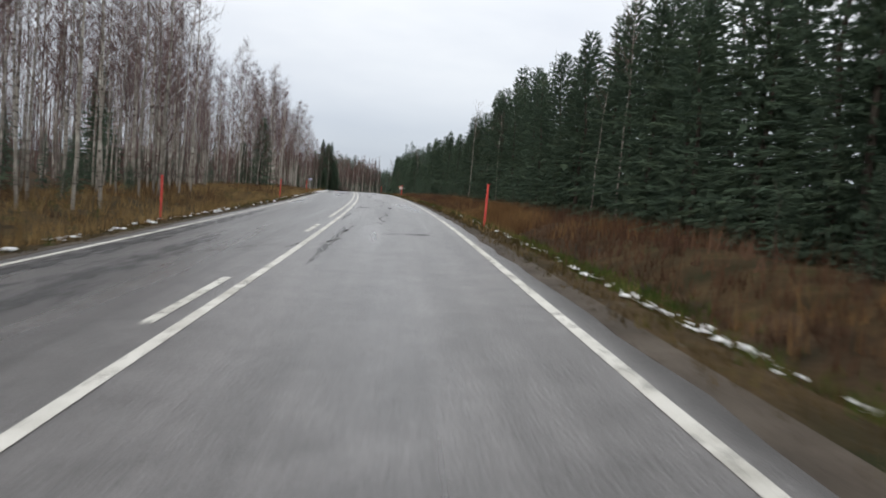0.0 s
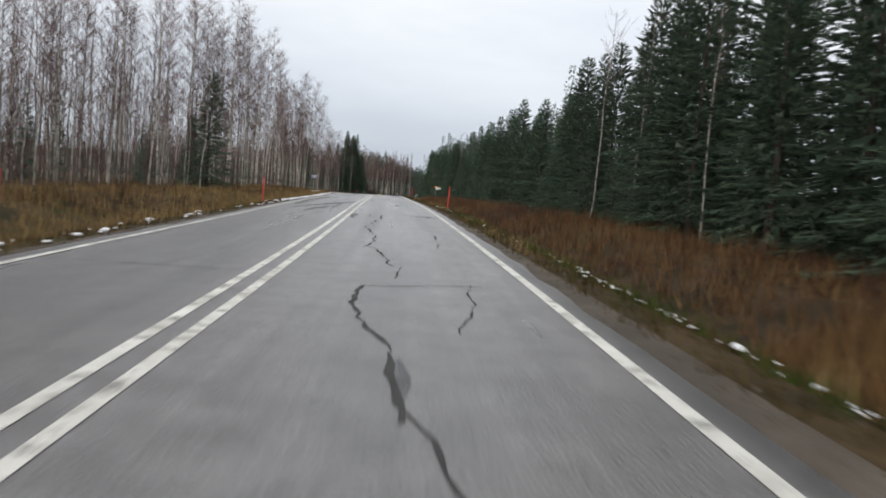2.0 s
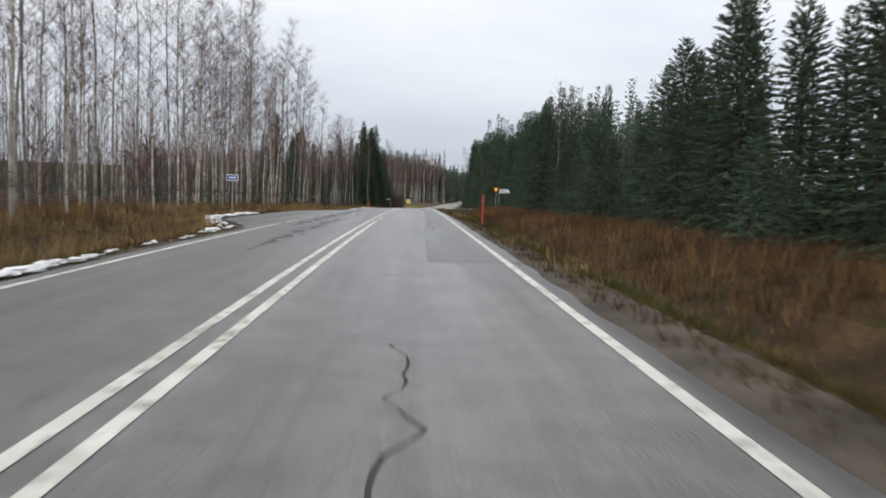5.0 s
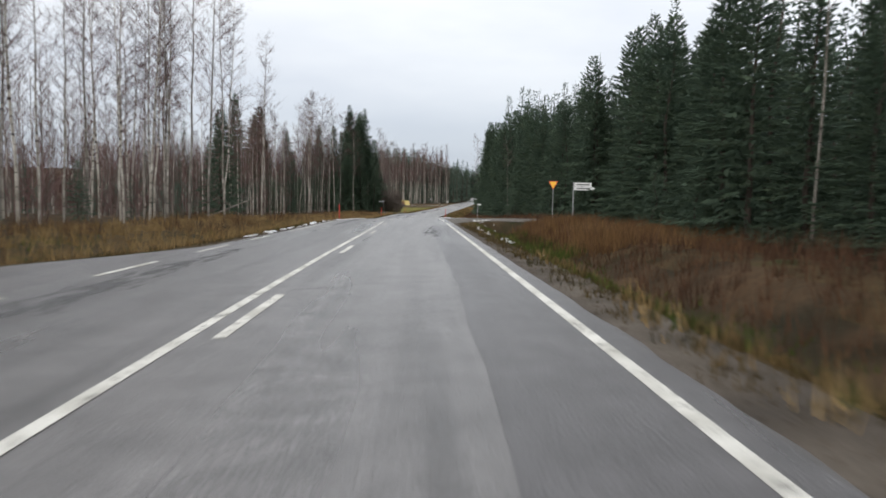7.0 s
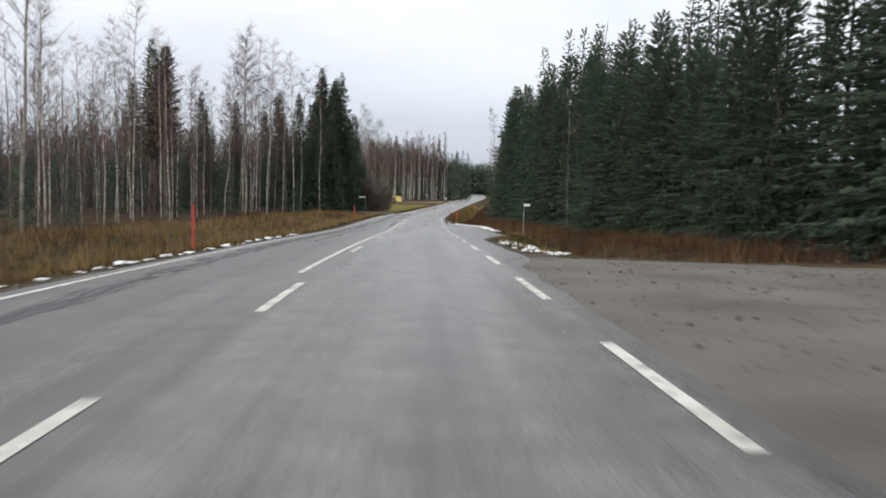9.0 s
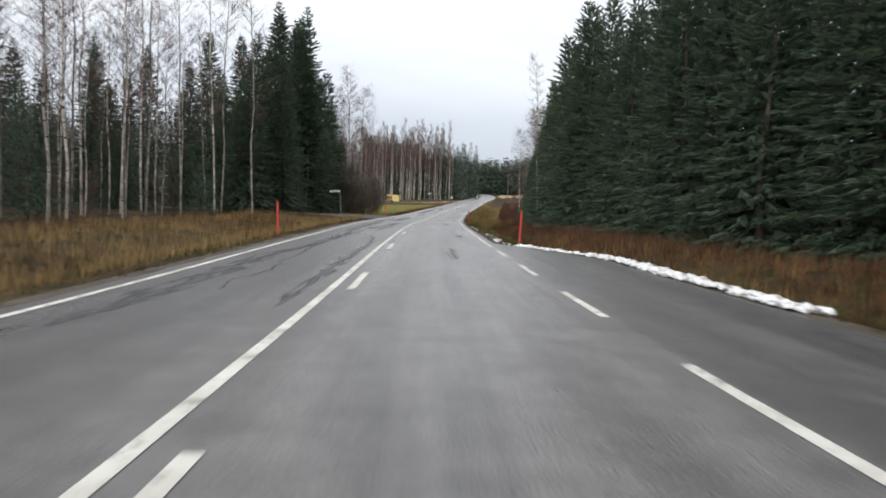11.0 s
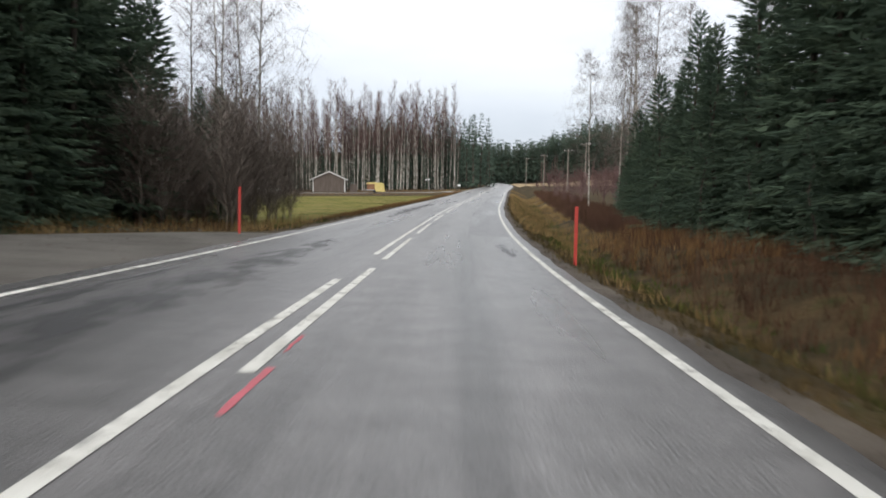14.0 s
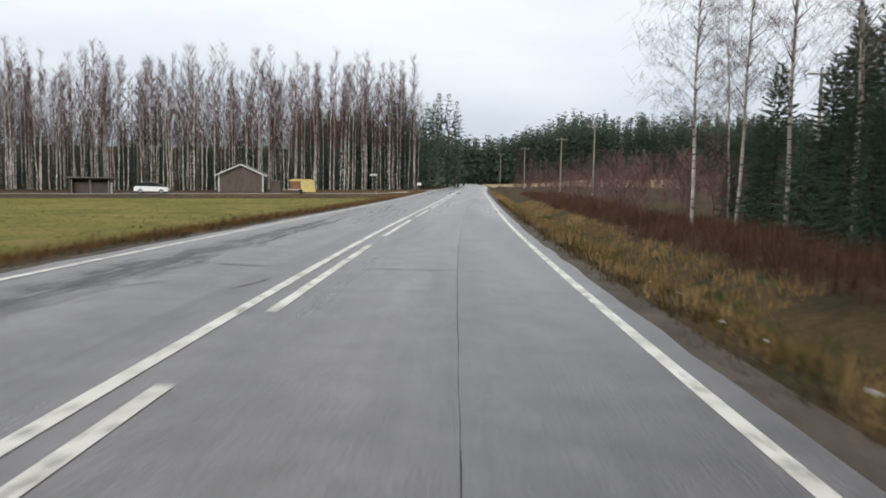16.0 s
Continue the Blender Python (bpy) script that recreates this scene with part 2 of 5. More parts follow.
M_PINK = material("pink_marking_paint", [(0.52, 0.13, 0.16), (0.40, 0.12, 0.14)], 6, 0.8, 0.3, 40, fine=0.3)
M_TAN = material("tan_grass", [(0.14, 0.092, 0.038), (0.21, 0.142, 0.066), (0.28, 0.20, 0.10)], 0.5, 1.0, island=0.35, space="World", spec=0.1)
M_RUST = material("rusty_brush", [(0.040, 0.022, 0.015), (0.068, 0.037, 0.023), (0.108, 0.062, 0.036)], 0.4, 1.0, island=0.4, space="World", spec=0.1)
M_OCHRE = material("ochre_grass", [(0.095, 0.052, 0.023), (0.145, 0.084, 0.037), (0.20, 0.125, 0.058)], 0.35, 1.0, island=0.35, space="World", spec=0.1)
M_GREEN = material("green_grass", [(0.026, 0.046, 0.010), (0.048, 0.072, 0.015), (0.10, 0.095, 0.028)], 0.6, 1.0, island=0.35, space="World", spec=0.1)
M_NEEDLE = material("spruce_needles", [(0.080, 0.116, 0.088), (0.098, 0.138, 0.098), (0.118, 0.156, 0.102)], 0.7, 0.95, island=0.12, pick=0.14, spec=0.05, through_light=0.45)
M_NEEDLE_FAR = material("far_spruce_needles", [(0.080, 0.114, 0.090), (0.098, 0.132, 0.100)], 0.1, 0.95, island=0.14, space="World", spec=0.05, through_light=0.45)
M_PINE = material("pine_needles", [(0.070, 0.080, 0.048), (0.105, 0.112, 0.066)], 0.8, 0.85, island=0.4, pick=0.2, spec=0.2)
M_SBARK = material("spruce_bark", [(0.045, 0.036, 0.03), (0.09, 0.075, 0.062)], 5, 0.95, 0.9, 12, stretch=(1, 1, 0.25))
M_TWIG = material("birch_twigs", [(0.085, 0.050, 0.047), (0.125, 0.080, 0.075), (0.17, 0.118, 0.110)], 0.5, 0.9, island=0.35, pick=0.25, spec=0.2)
M_TWIG_FAR = material("far_birch_twigs", [(0.085, 0.050, 0.047), (0.145, 0.092, 0.086)], 0.1, 0.9, island=0.4, space="World", spec=0.2)


def birch_bark(name, space):
    """White bark with short dark bands round the stem and a darker foot."""
    mt = material(name, [(0.12, 0.105, 0.088), (0.265, 0.242, 0.212), (0.50, 0.475, 0.435)], 1.3, 0.8, 0.5, 20, space=space, pick=0.35)
    n, l = mt.node_tree.nodes, mt.node_tree.links
    b = n["Principled BSDF"]
    old = b.inputs["Base Color"].links[0].from_socket
    co = n.new("ShaderNodeTexCoord").outputs["Object"] if space == "Object" else n.new("ShaderNodeNewGeometry").outputs["Position"]
    mp = n.new("ShaderNodeMapping")
    mp.inputs["Scale"].default_value = (1.2, 1.2, 4.5)
    l.new(co, mp.inputs[0])
    nz = n.new("ShaderNodeTexNoise")
    nz.inputs["Scale"].default_value, nz.inputs["Detail"].default_value = 1.9, 3.0
    l.new(mp.outputs[0], nz.inputs["Vector"])
    rp = n.new("ShaderNodeValToRGB")
    rp.color_ramp.elements[0].position, rp.color_ramp.elements[1].position = 0.56, 0.66
    l.new(nz.outputs[0], rp.inputs[0])
    mx = n.new("ShaderNodeMix")
    mx.data_type = "RGBA"
    l.new(rp.outputs[0], mx.inputs[0])
    l.new(old, mx.inputs[6])
    mx.inputs[7].default_value = (0.05, 0.042, 0.036, 1)
    l.new(mx.outputs[2], b.inputs["Base Color"])
    return mt


M_BBARK = birch_bark("birch_bark", "Object")
M_BBARK_FAR = material("far_birch_bark", [(0.075, 0.062, 0.055), (0.155, 0.135, 0.12), (0.38, 0.35, 0.315)], 0.9, 0.85, island=0.5, space="World")
M_POST = material("red_plastic", [(0.42, 0.035, 0.028), (0.52, 0.055, 0.04)], 3, 0.5, fine=0.1, spec=0.5)
M_STEEL = material("galvanised_steel", [(0.28, 0.29, 0.30), (0.40, 0.41, 0.42)], 8, 0.5, fine=0.15, metal=0.6)
M_YELLOW = material("yellow_sign_face", [(0.80, 0.42, 0.02), (0.86, 0.47, 0.03)], 4, 0.45, spec=0.5)
M_RED = material("red_sign_border", [(0.55, 0.05, 0.03), (0.60, 0.07, 0.04)], 4, 0.45, spec=0.5)
M_WHITE = material("white_sign_face", [(0.66, 0.67, 0.67), (0.78, 0.79, 0.79)], 4, 0.45, spec=0.5, fine=0.08)
M_BLUE = material("blue_sign_face", [(0.03, 0.07, 0.30), (0.04, 0.09, 0.36)], 4, 0.45, spec=0.5)
M_DARKTEXT = material("dark_lettering_bar", [(0.06, 0.06, 0.06), (0.09, 0.09, 0.09)], 4, 0.6)
M_WOOD = material("grey_brown_boards", [(0.085, 0.068, 0.058), (0.13, 0.105, 0.09)], 2, 0.9, 0.5, 20, pick=0.12, stretch=(3, 3, 0.4), fine=0.2)
M_TRIM = material("pale_trim_boards", [(0.50, 0.50, 0.48), (0.62, 0.62, 0.60)], 3, 0.8, fine=0.12)
M_ROOF = material("grey_roofing", [(0.11, 0.10, 0.095), (0.19, 0.175, 0.165)], 2, 0.85, 0.6, 18, fine=0.25)
M_TARP = material("yellow_tarpaulin", [(0.46, 0.36, 0.13), (0.60, 0.49, 0.19)], 1.5, 0.6, 0.8, 6, fine=0.12)
M_BROWN = material("rusty_brown_boards", [(0.17, 0.085, 0.05), (0.25, 0.13, 0.075)], 2, 0.9, 0.4, 18, fine=0.2)
M_CARWHITE = material("white_car_paint", [(0.74, 0.75, 0.76), (0.80, 0.81, 0.82)], 2, 0.3, spec=0.5)
M_GLASS = material("dark_car_glass", [(0.02, 0.024, 0.028), (0.03, 0.034, 0.04)], 2, 0.08, spec=0.6)
M_RUBBER = material("tyre_rubber", [(0.02, 0.02, 0.02), (0.035, 0.035, 0.035)], 6, 0.9)
M_POLE = material("weathered_pole_wood", [(0.17, 0.15, 0.125), (0.27, 0.24, 0.21)], 3, 0.9, 0.5, 18, stretch=(3, 3, 0.3))
M_WIRE = material("power_wire", [(0.06, 0.06, 0.065), (0.08, 0.08, 0.085)], 2, 0.6, metal=0.4)

# ---- the road's line: heading, slope and cross fall in degrees every 20 m ----
KNOT = np.arange(-20, 761, 20.0)
HEADING = [2.442, 3.124, 3.815, 5.016, 6.058, 6.700, 6.675, 7.111, 6.738, 6.633, 6.374, 6.748, 5.693, 5.330, 5.334, 4.702, 4.144, 3.486, 2.066, 0.850, -0.352, -0.694, -0.528, -0.595, -1.091, -1.578, -1.676, -1.277, -0.502, 0.459, 1.422, 2.174, 2.530, 2.497, 2.207, 1.818, 1.444, 1.127, 0.853, 0.591]
SLOPE = [0.423, 0.553, 0.738, 0.449, 0.352, 0.254, -0.200, -0.107, -0.463, -0.689, -1.043, -0.917, -1.925, -2.407, -1.347, -1.267, -1.606, -1.695, -0.819, -0.268, -0.232, -0.060, 0.085, 0.181, 0.189, 0.174, 0.180, 0.214, 0.237, 0.207, 0.123, 0.036, 0.010, 0.032, 0.048, 0.040, 0.023, 0.007, -0.009, -0.023]
CROSSFALL = [-3.322, -3.199, -2.945, -2.456, -2.030, -2.043, -1.600, -1.077, -1.102, -1.241, -1.001, -1.352, -1.715, -1.034, -0.151, 0.808, 1.837, 2.226, 2.058, 1.192, 0.885, 0.557, 0.234, 0.017, -0.090, -0.133, -0.160, -0.175, -0.161, -0.132, -0.095, -0.040, 0.006, 0.037, 0.052, 0.046, 0.031, 0.014, -0.002, -0.018]
STEP = np.arange(-20, 760, 2.0)
_h, _g, _b = (np.radians(np.interp(STEP, KNOT, k)) for k in (HEADING, SLOPE, CROSSFALL))
_d = np.stack([-np.sin(_h), np.cos(_h), np.tan(_g)], 1) * 2.0
AXIS = np.concatenate([[[0, 0, 0]], np.cumsum((_d[1:] + _d[:-1]) / 2, 0)])
AXIS -= AXIS[10]
SIDE = np.stack([np.cos(_h), np.sin(_h), -np.tan(_b)], 1)


def along(table, s):
    """A row of the table at the chainage s, carried on straight past its ends."""
    s = np.asarray(s, float)
    out = np.stack([np.interp(s, STEP, table[:, k]) for k in range(3)], -1)
    if table is AXIS:
        for edge, d in ((STEP[0], (AXIS[1] - AXIS[0]) / 2), (STEP[-1], (AXIS[-1] - AXIS[-2]) / 2)):
            over = np.minimum(s - edge, 0) if edge < 0 else np.maximum(s - edge, 0)
            flat = d * np.array([1, 1, 0])
            out = out + over[..., None] * flat
    return out


def pull(v, a, b):
    """0 below a, 1 above b, smooth between."""
    t = np.clip((np.asarray(v, float) - a) / (b - a), 0, 1)
    return t * t * (3 - 2 * t)


def span(s, a, b, soft):
    return pull(s, a - soft, a) * (1 - pull(s, b, b + soft))


def left_edge(s):
    """The asphalt's left edge: wider at the bus bay."""
    return -3.85 - 3.1 * span(s, 150, 166, 13)


def right_edge(s):
    """The asphalt's right edge: wider at the bay after the side road."""
    return 3.98 + 0.6 * span(s, 219, 236, 4) + 2.6 * span(s, 244, 266, 11)


def relief(s, u):
    """Height of the ground above the road's plane."""
    s, u = np.asarray(s, float), np.asarray(u, float)
    le, re = left_edge(s), right_edge(s)
    d = np.where(u > 0, u - re, le - u)
    right = u > 0
    deep = np.where(right, 0.95, 0.36)
    z = -0.05 - 0.05 * pull(d, 0, 0.9) - deep * pull(d, 0.8, 2.9) + (deep - 0.02) * pull(d, 3.0, 6.0)
    bumps = 0.10 * np.sin(s * 0.31 + u * 0.17) * np.sin(u * 0.43 - s * 0.11) + 0.06 * np.sin(s * 0.9 + u * 0.7) * np.sin(u * 1.1 - s * 0.4)
    z = z + bumps * pull(d, 0.9, 4.0)
    z = z + 0.5 * pull(d, 6, 30) * np.sin(s * 0.045 + u * 0.02)
    # the side road and its ditch crossing, the lane to the left, the yard
    mouth_r, mouth_l = 6.0 * pull(d, -0.5, 5.0), 6.0 * pull(d, -0.5, 6.5)
    flat = pull(s, 199.0 + mouth_r, 201.0 + mouth_r) * (1 - pull(s, 221.2 - 0.45 * mouth_r, 223.4 - 0.45 * mouth_r)) * right
    flat = flat + pull(s, 310.5 + mouth_l, 312.5 + mouth_l) * (1 - pull(s, 335.0 - 1.2 * mouth_l, 337.0 - 1.2 * mouth_l)) * (~right)
    z = z * (1 - flat) + flat * (-0.06 + 0.012 * np.maximum(d, 0))
    field = span(s, 346, 600, 12) * (~right) * pull(d, 2.5, 7)
    z = z * (1 - field) + field * (-0.45 - 0.018 * np.minimum(d, 60))
    open_right = span(s, 352, 640, 14) * right * pull(d, 2.0, 8)
    z = z - open_right * 0.35
    far = pull(s, 650, 730) * pull(np.abs(u), 10, 60)
    return z + far * 15.0


def spot(s, u, dz=0.0):
    """World place of a point of the ground (or road) at chainage s and offset u."""
    s, u = np.broadcast_arrays(np.asarray(s, float), np.asarray(u, float))
    c, r = along(AXIS, s), along(SIDE, s)
    le, re = left_edge(s), right_edge(s)
    p = c + r * np.stack([u, u, np.clip(u, -6, 6)], -1)
    on = (u > le) & (u < re)
    p[..., 2] += np.where(on, 0.0, relief(s, u)) + dz
    return p


def chainage(x, y):
    """s and u of a world place."""
    s = float(np.interp(y, AXIS[:, 1], STEP))
    for _ in range(4):
        t = along(AXIS, s + 0.5) - along(AXIS, s - 0.5)
        s += float((np.array([x, y]) - along(AXIS, s)[:2]) @ t[:2])
    return s, float((np.array([x, y]) - along(AXIS, s)[:2]) @ along(SIDE, s)[:2])


def turn_at(s):
    return float(np.degrees(np.interp(s, STEP, _h)))


# ---- mesh helpers ----
def solid_mesh(name, verts, tris, smooth=False):
    me = bpy.data.meshes.new(name)
    verts, tris = np.asarray(verts, np.float32), np.asarray(tris, np.int32)
    me.vertices.add(len(verts))
    me.vertices.foreach_set("co", verts.ravel())
    me.loops.add(len(tris) * 3)
    me.loops.foreach_set("vertex_index", tris.ravel())
    me.polygons.add(len(tris))
    me.polygons.foreach_set("loop_start", np.arange(0, len(tris) * 3, 3, dtype=np.int32))
    if smooth:
        me.polygons.foreach_set("use_smooth", np.ones(len(tris), bool))
    me.update(calc_edges=True)
    return me


def place(name, me, mt, parent=None, label="", **tags):
    ob = new(name, me)
    if not me.materials:
        me.materials.append(mt)
    if parent is not None:
        ob.parent = parent
    return tagged(ob, label, **tags)


def part(name, bm, mt, parent, label=""):
    me = bpy.data.meshes.new(name)
    bm.to_mesh(me)
    bm.free()
    return place(name, me, mt, parent, label)


def box(sx, sy, sz, at=(0, 0, 0), bevel=0.0, turn=None):
    bm = bmesh.new()
    bmesh.ops.create_cube(bm, size=1.0)
    bmesh.ops.scale(bm, vec=(sx, sy, sz), verts=bm.verts)
    if bevel:
        bmesh.ops.bevel(bm, geom=bm.edges[:], offset=bevel, segments=2, affect="EDGES", profile=0.5)
    if turn is not None:
        bmesh.ops.transform(bm, matrix=turn, verts=bm.verts)
    bmesh.ops.translate(bm, vec=at, verts=bm.verts)
    return bm


def rod(r1, r2, h, at=(0, 0, 0), sides=10, turn=None):
    bm = bmesh.new()
    bmesh.ops.create_cone(bm, cap_ends=True, segments=sides, radius1=r1, radius2=r2, depth=h)
    bmesh.ops.translate(bm, vec=(0, 0, h / 2), verts=bm.verts)
    if turn is not None:
        bmesh.ops.transform(bm, matrix=turn, verts=bm.verts)
    bmesh.ops.translate(bm, vec=at, verts=bm.verts)
    return bm


def prism(outline, depth, at=(0, 0, 0)):
    """An outline in x and z, given some thickness along y."""
    bm = bmesh.new()
    f = [bm.verts.new((x, -depth / 2, z)) for x, z in outline]
    g = [bm.verts.new((x, depth / 2, z)) for x, z in outline]
    bm.faces.new(f)
    bm.faces.new(g[::-1])
    for i in range(len(f)):
        j = (i + 1) % len(f)
        bm.faces.new((f[j], f[i], g[i], g[j]))
    bmesh.ops.recalc_face_normals(bm, faces=bm.faces)
    bmesh.ops.translate(bm, vec=at, verts=bm.verts)
    return bm


def sheet(s_rows, u_cols, dz):
    """Vertices and triangles of a grid over chainage and offset; u_cols may be a function of s."""
    v, w = [], None
    for s in s_rows:
        us = np.asarray(u_cols(s) if callable(u_cols) else u_cols, float)
        w = len(us)
        v.append(spot(np.full(w, s), us, dz))
    n = len(s_rows)
    i = np.arange((n - 1) * w).reshape(n - 1, w)[:, :-1].ravel()
    quad = np.stack([i, i + 1, i + 1 + w, i + w], 1)
    return np.concatenate(v), np.concatenate([quad[:, [0, 1, 2]], quad[:, [0, 2, 3]]])


# ---- ground: one sheet to the horizon, with the land's kinds as materials ----
US = np.array([-3500, -1500, -700, -350, -200, -130, -100, -80, -65, -54, -45, -38, -32, -27, -23, -20, -17.5, -15.5, -14, -12.5, -11.2, -10.2, -9.2, -8.4, -7.7, -7.0, -6.4, -5.8, -5.2, -4.7, -4.3, -3.9,
               -2, 2, 3.9, 4.4, 4.9, 5.4, 6.0, 6.6, 7.2, 7.9, 8.6, 9.4, 10.3, 11.3, 12.5, 14, 16, 18, 21, 25, 30, 36, 44, 54, 68, 85, 110, 150, 220, 400, 800, 1600, 3500], float)
SS = np.concatenate([[-2500, -1000, -400, -200, -120], np.arange(-80, 195, 2.5), np.arange(195, 225, 0.75), np.arange(225, 307.4, 2.5), np.arange(307.5, 340, 0.75), np.arange(340, 700, 2.5), [710, 730, 760, 800, 900, 1100, 1500, 2200, 3500]])
gs, gu = np.meshgrid(SS, US, indexing="ij")
gv = spot(gs, gu)
under = (gu > left_edge(gs)) & (gu < right_edge(gs))
gv[..., 2] = np.where(under, gv[..., 2] - 0.06, gv[..., 2])
w = len(US)
i0 = np.arange((len(SS) - 1) * w).reshape(len(SS) - 1, w)[:, :-1].ravel()
gq = np.stack([i0, i0 + 1, i0 + 1 + w, i0 + w], 1)
g_me = bpy.data.meshes.new("ground")
g_me.from_pydata(gv.reshape(-1, 3).tolist(), [], gq.tolist())
for mt in (M_VERGE, M_FLOOR, M_FIELD, M_STUBBLE, M_GRAVEL):
    g_me.materials.append(mt)
cs = (gs[:-1, :-1] + gs[1:, 1:]).ravel() / 2
cu = (gu[:-1, :-1] + gu[1:, 1:]).ravel() / 2
kind = np.where((cu < -13) | (cu > 12.5), 1, 0)
kind = np.where((cs > 345) & (cs < 436) & (cu < -6.9) & (cu > -70), 2, kind)
kind = np.where((cs > 590) & (cs < 672) & (np.abs(cu) > 8) & (cu < 85) & (cu > -40), 3, kind)
kind = np.where((cs < 197) & (cu > right_edge(cs) + 2.7 + 0.5 * np.sin(cs * 0.4)) & (cu < right_edge(cs) + 4.6 + 0.8 * np.sin(cs * 0.23)), 1, kind)
kind = np.where((cs > 350) & (cs < 500) & (cu > 0) & (cu < 22), 0, kind)
kind = np.where(((cu > 0) & (cu < right_edge(cs) + np.interp(cs, [60, 90, 200, 280, 300], [0.5, 0.75, 0.65, 0.5, 0.25]))) | ((cu < 0) & (cu > left_edge(cs) - 0.4)), 4, kind)
g_me.polygons.foreach_set("material_index", kind.astype(np.int32))
g_me.polygons.foreach_set("use_smooth", np.ones(len(kind), bool))
g_me.update()
tagged(new("ground", g_me), "brown autumn roadside verge, ditch and forest floor", "ground", kind="structure")

# ---- road ----
RS = np.arange(-80, 700, 1.0)
wob = lambda s, k: 0.025 * math.sin(s * 0.37 + k) + 0.03 * math.sin(s * 1.7 + 2 * k) + 0.02 * math.sin(s * 4.1 + k)


def road_cols(s):
    a, b = float(left_edge(s)) + wob(s, 1), float(right_edge(s)) + wob(s, 4)
    return [a, min(a + 0.35, -3.45), -3.2, -1.6, 0.0, 1.7, 3.4, max(b - 0.25, 3.7), b]


rv = []
for s in RS:
    us = np.array(road_cols(s))
    c, r = along(AXIS, s), along(SIDE, s)
    p = c + np.outer(us, r)
    p[0, 2] -= 0.002 if 311 < s < 336 else 0.035
    p[-1, 2] -= 0.002 if 199 < s < 222 else 0.035
    rv.append(p)
rw = 9
rv = np.concatenate(rv)
i0 = np.arange((len(RS) - 1) * rw).reshape(len(RS) - 1, rw)[:, :-1].ravel()
rq = np.stack([i0, i0 + 1, i0 + 1 + rw, i0 + rw], 1)
r_me = bpy.data.meshes.new("road")
r_me.from_pydata(rv.tolist(), [], rq.tolist())
uvl = r_me.uv_layers.new(name="UVMap")
r_us = np.concatenate([np.array(road_cols(s)) for s in RS])
r_ss = np.repeat(RS, rw)
li = np.empty(len(r_me.loops), np.int32)
r_me.loops.foreach_get("vertex_index", li)
uvl.data.foreach_set("uv", np.stack([r_us[li], r_ss[li]], 1).astype(np.float32).ravel())
r_me.polygons.foreach_set("use_smooth", np.ones(len(rq), bool))
r_me.update()
road = place("road", r_me, M_ASPHALT, None, "worn grey asphalt country road, cracked and patched", category="road", kind="structure")


def road_point(s, u, dz):
    return along(AXIS, s) + along(SIDE, s) * u + np.array([0, 0, dz])


FADING = (M_WORN, M_TAR)


def strip(name, s0, s1, u, width, mt, dz=0.006, parent=road, ragged=0.0, seed=0):
    """A painted or worn strip lying on the road."""
    rs = random.Random(seed)
    n = max(7, int(abs(s1 - s0) / 1.0) + 1)
    v, f = [], []
    for i, s in enumerate(np.linspace(s0, s1, n)):
        a, b = rs.uniform(-ragged, ragged), rs.uniform(-ragged, ragged)
        uu = u(s) if callable(u) else u
        ww = width(s) if callable(width) else width
        if mt in FADING:
            ww *= max(0.02, math.sin(math.pi * i / (n - 1))) ** 0.5
        v += [road_point(s, uu - ww / 2 + a, dz), road_point(s, uu + ww / 2 + b, dz)]
        if i:
            k = 2 * i
            f += [(k - 2, k - 1, k + 1), (k - 2, k + 1, k)]
    me = solid_mesh(name, v, f)
    lay = me.uv_layers.new(name="UVMap")
    idx = np.empty(len(me.loops), np.int32)
    me.loops.foreach_get("vertex_index", idx)
    run = np.repeat(np.linspace(s0, s1, n), 2)
    lay.data.foreach_set("uv", np.stack([(idx % 2).astype(float), run[idx]], 1).astype(np.float32).ravel())
    return place(name, me, mt, parent)


LW, G = 0.125, 0.16
strip("edge_line", -80, 200.5, 3.61, LW, M_LINE)
strip("edge_line", 271.6, 690, 3.61, LW, M_LINE)
strip("edge_line", -80, 142.5, -3.36, LW, M_LINE)
strip("edge_line", 188, 690, -3.36, LW, M_LINE)
for k in range(11):
    strip("edge_dash", 203.9 + 6.22 * k, 207.0 + 6.22 * k, 3.62, LW, M_LINE)
for k in range(7):
    strip("edge_dash", 143.8 + 6.1 * k, 147.0 + 6.1 * k, -3.36, LW, M_LINE)
strip("centre_line", -80, 146.5, G, LW, M_LINE)
strip("centre_line", 28.9, 205.0, -G, LW, M_LINE)
strip("centre_line", 214.2, 321.4, -G, LW, M_LINE)
strip("centre_line", 327.0, 690, -G, LW, M_LINE)
for a, b in ((-3.2, 0.0), (9.0, 12.3), (21.5, 24.7)):
    strip("centre_dash", a, b, -G, LW, M_LINE)
for k in range(5):
    strip("centre_dash", 150.6 + 11.65 * k, 153.9 + 11.65 * k, G, LW, M_LINE)
strip("centre_dash", 209.0, 212.3, 0.13, LW, M_LINE)
for k in range(8):
    strip("centre_dash", 221.2 + 11.72 * k, 224.4 + 11.72 * k, G, LW, M_LINE)
strip("centre_dash", 314.7, 323.6, G, LW, M_LINE)
for k in range(18):
    strip("centre_dash", 325.7 + 11.47 * k, 334.3 + 11.47 * k, G, LW, M_LINE)

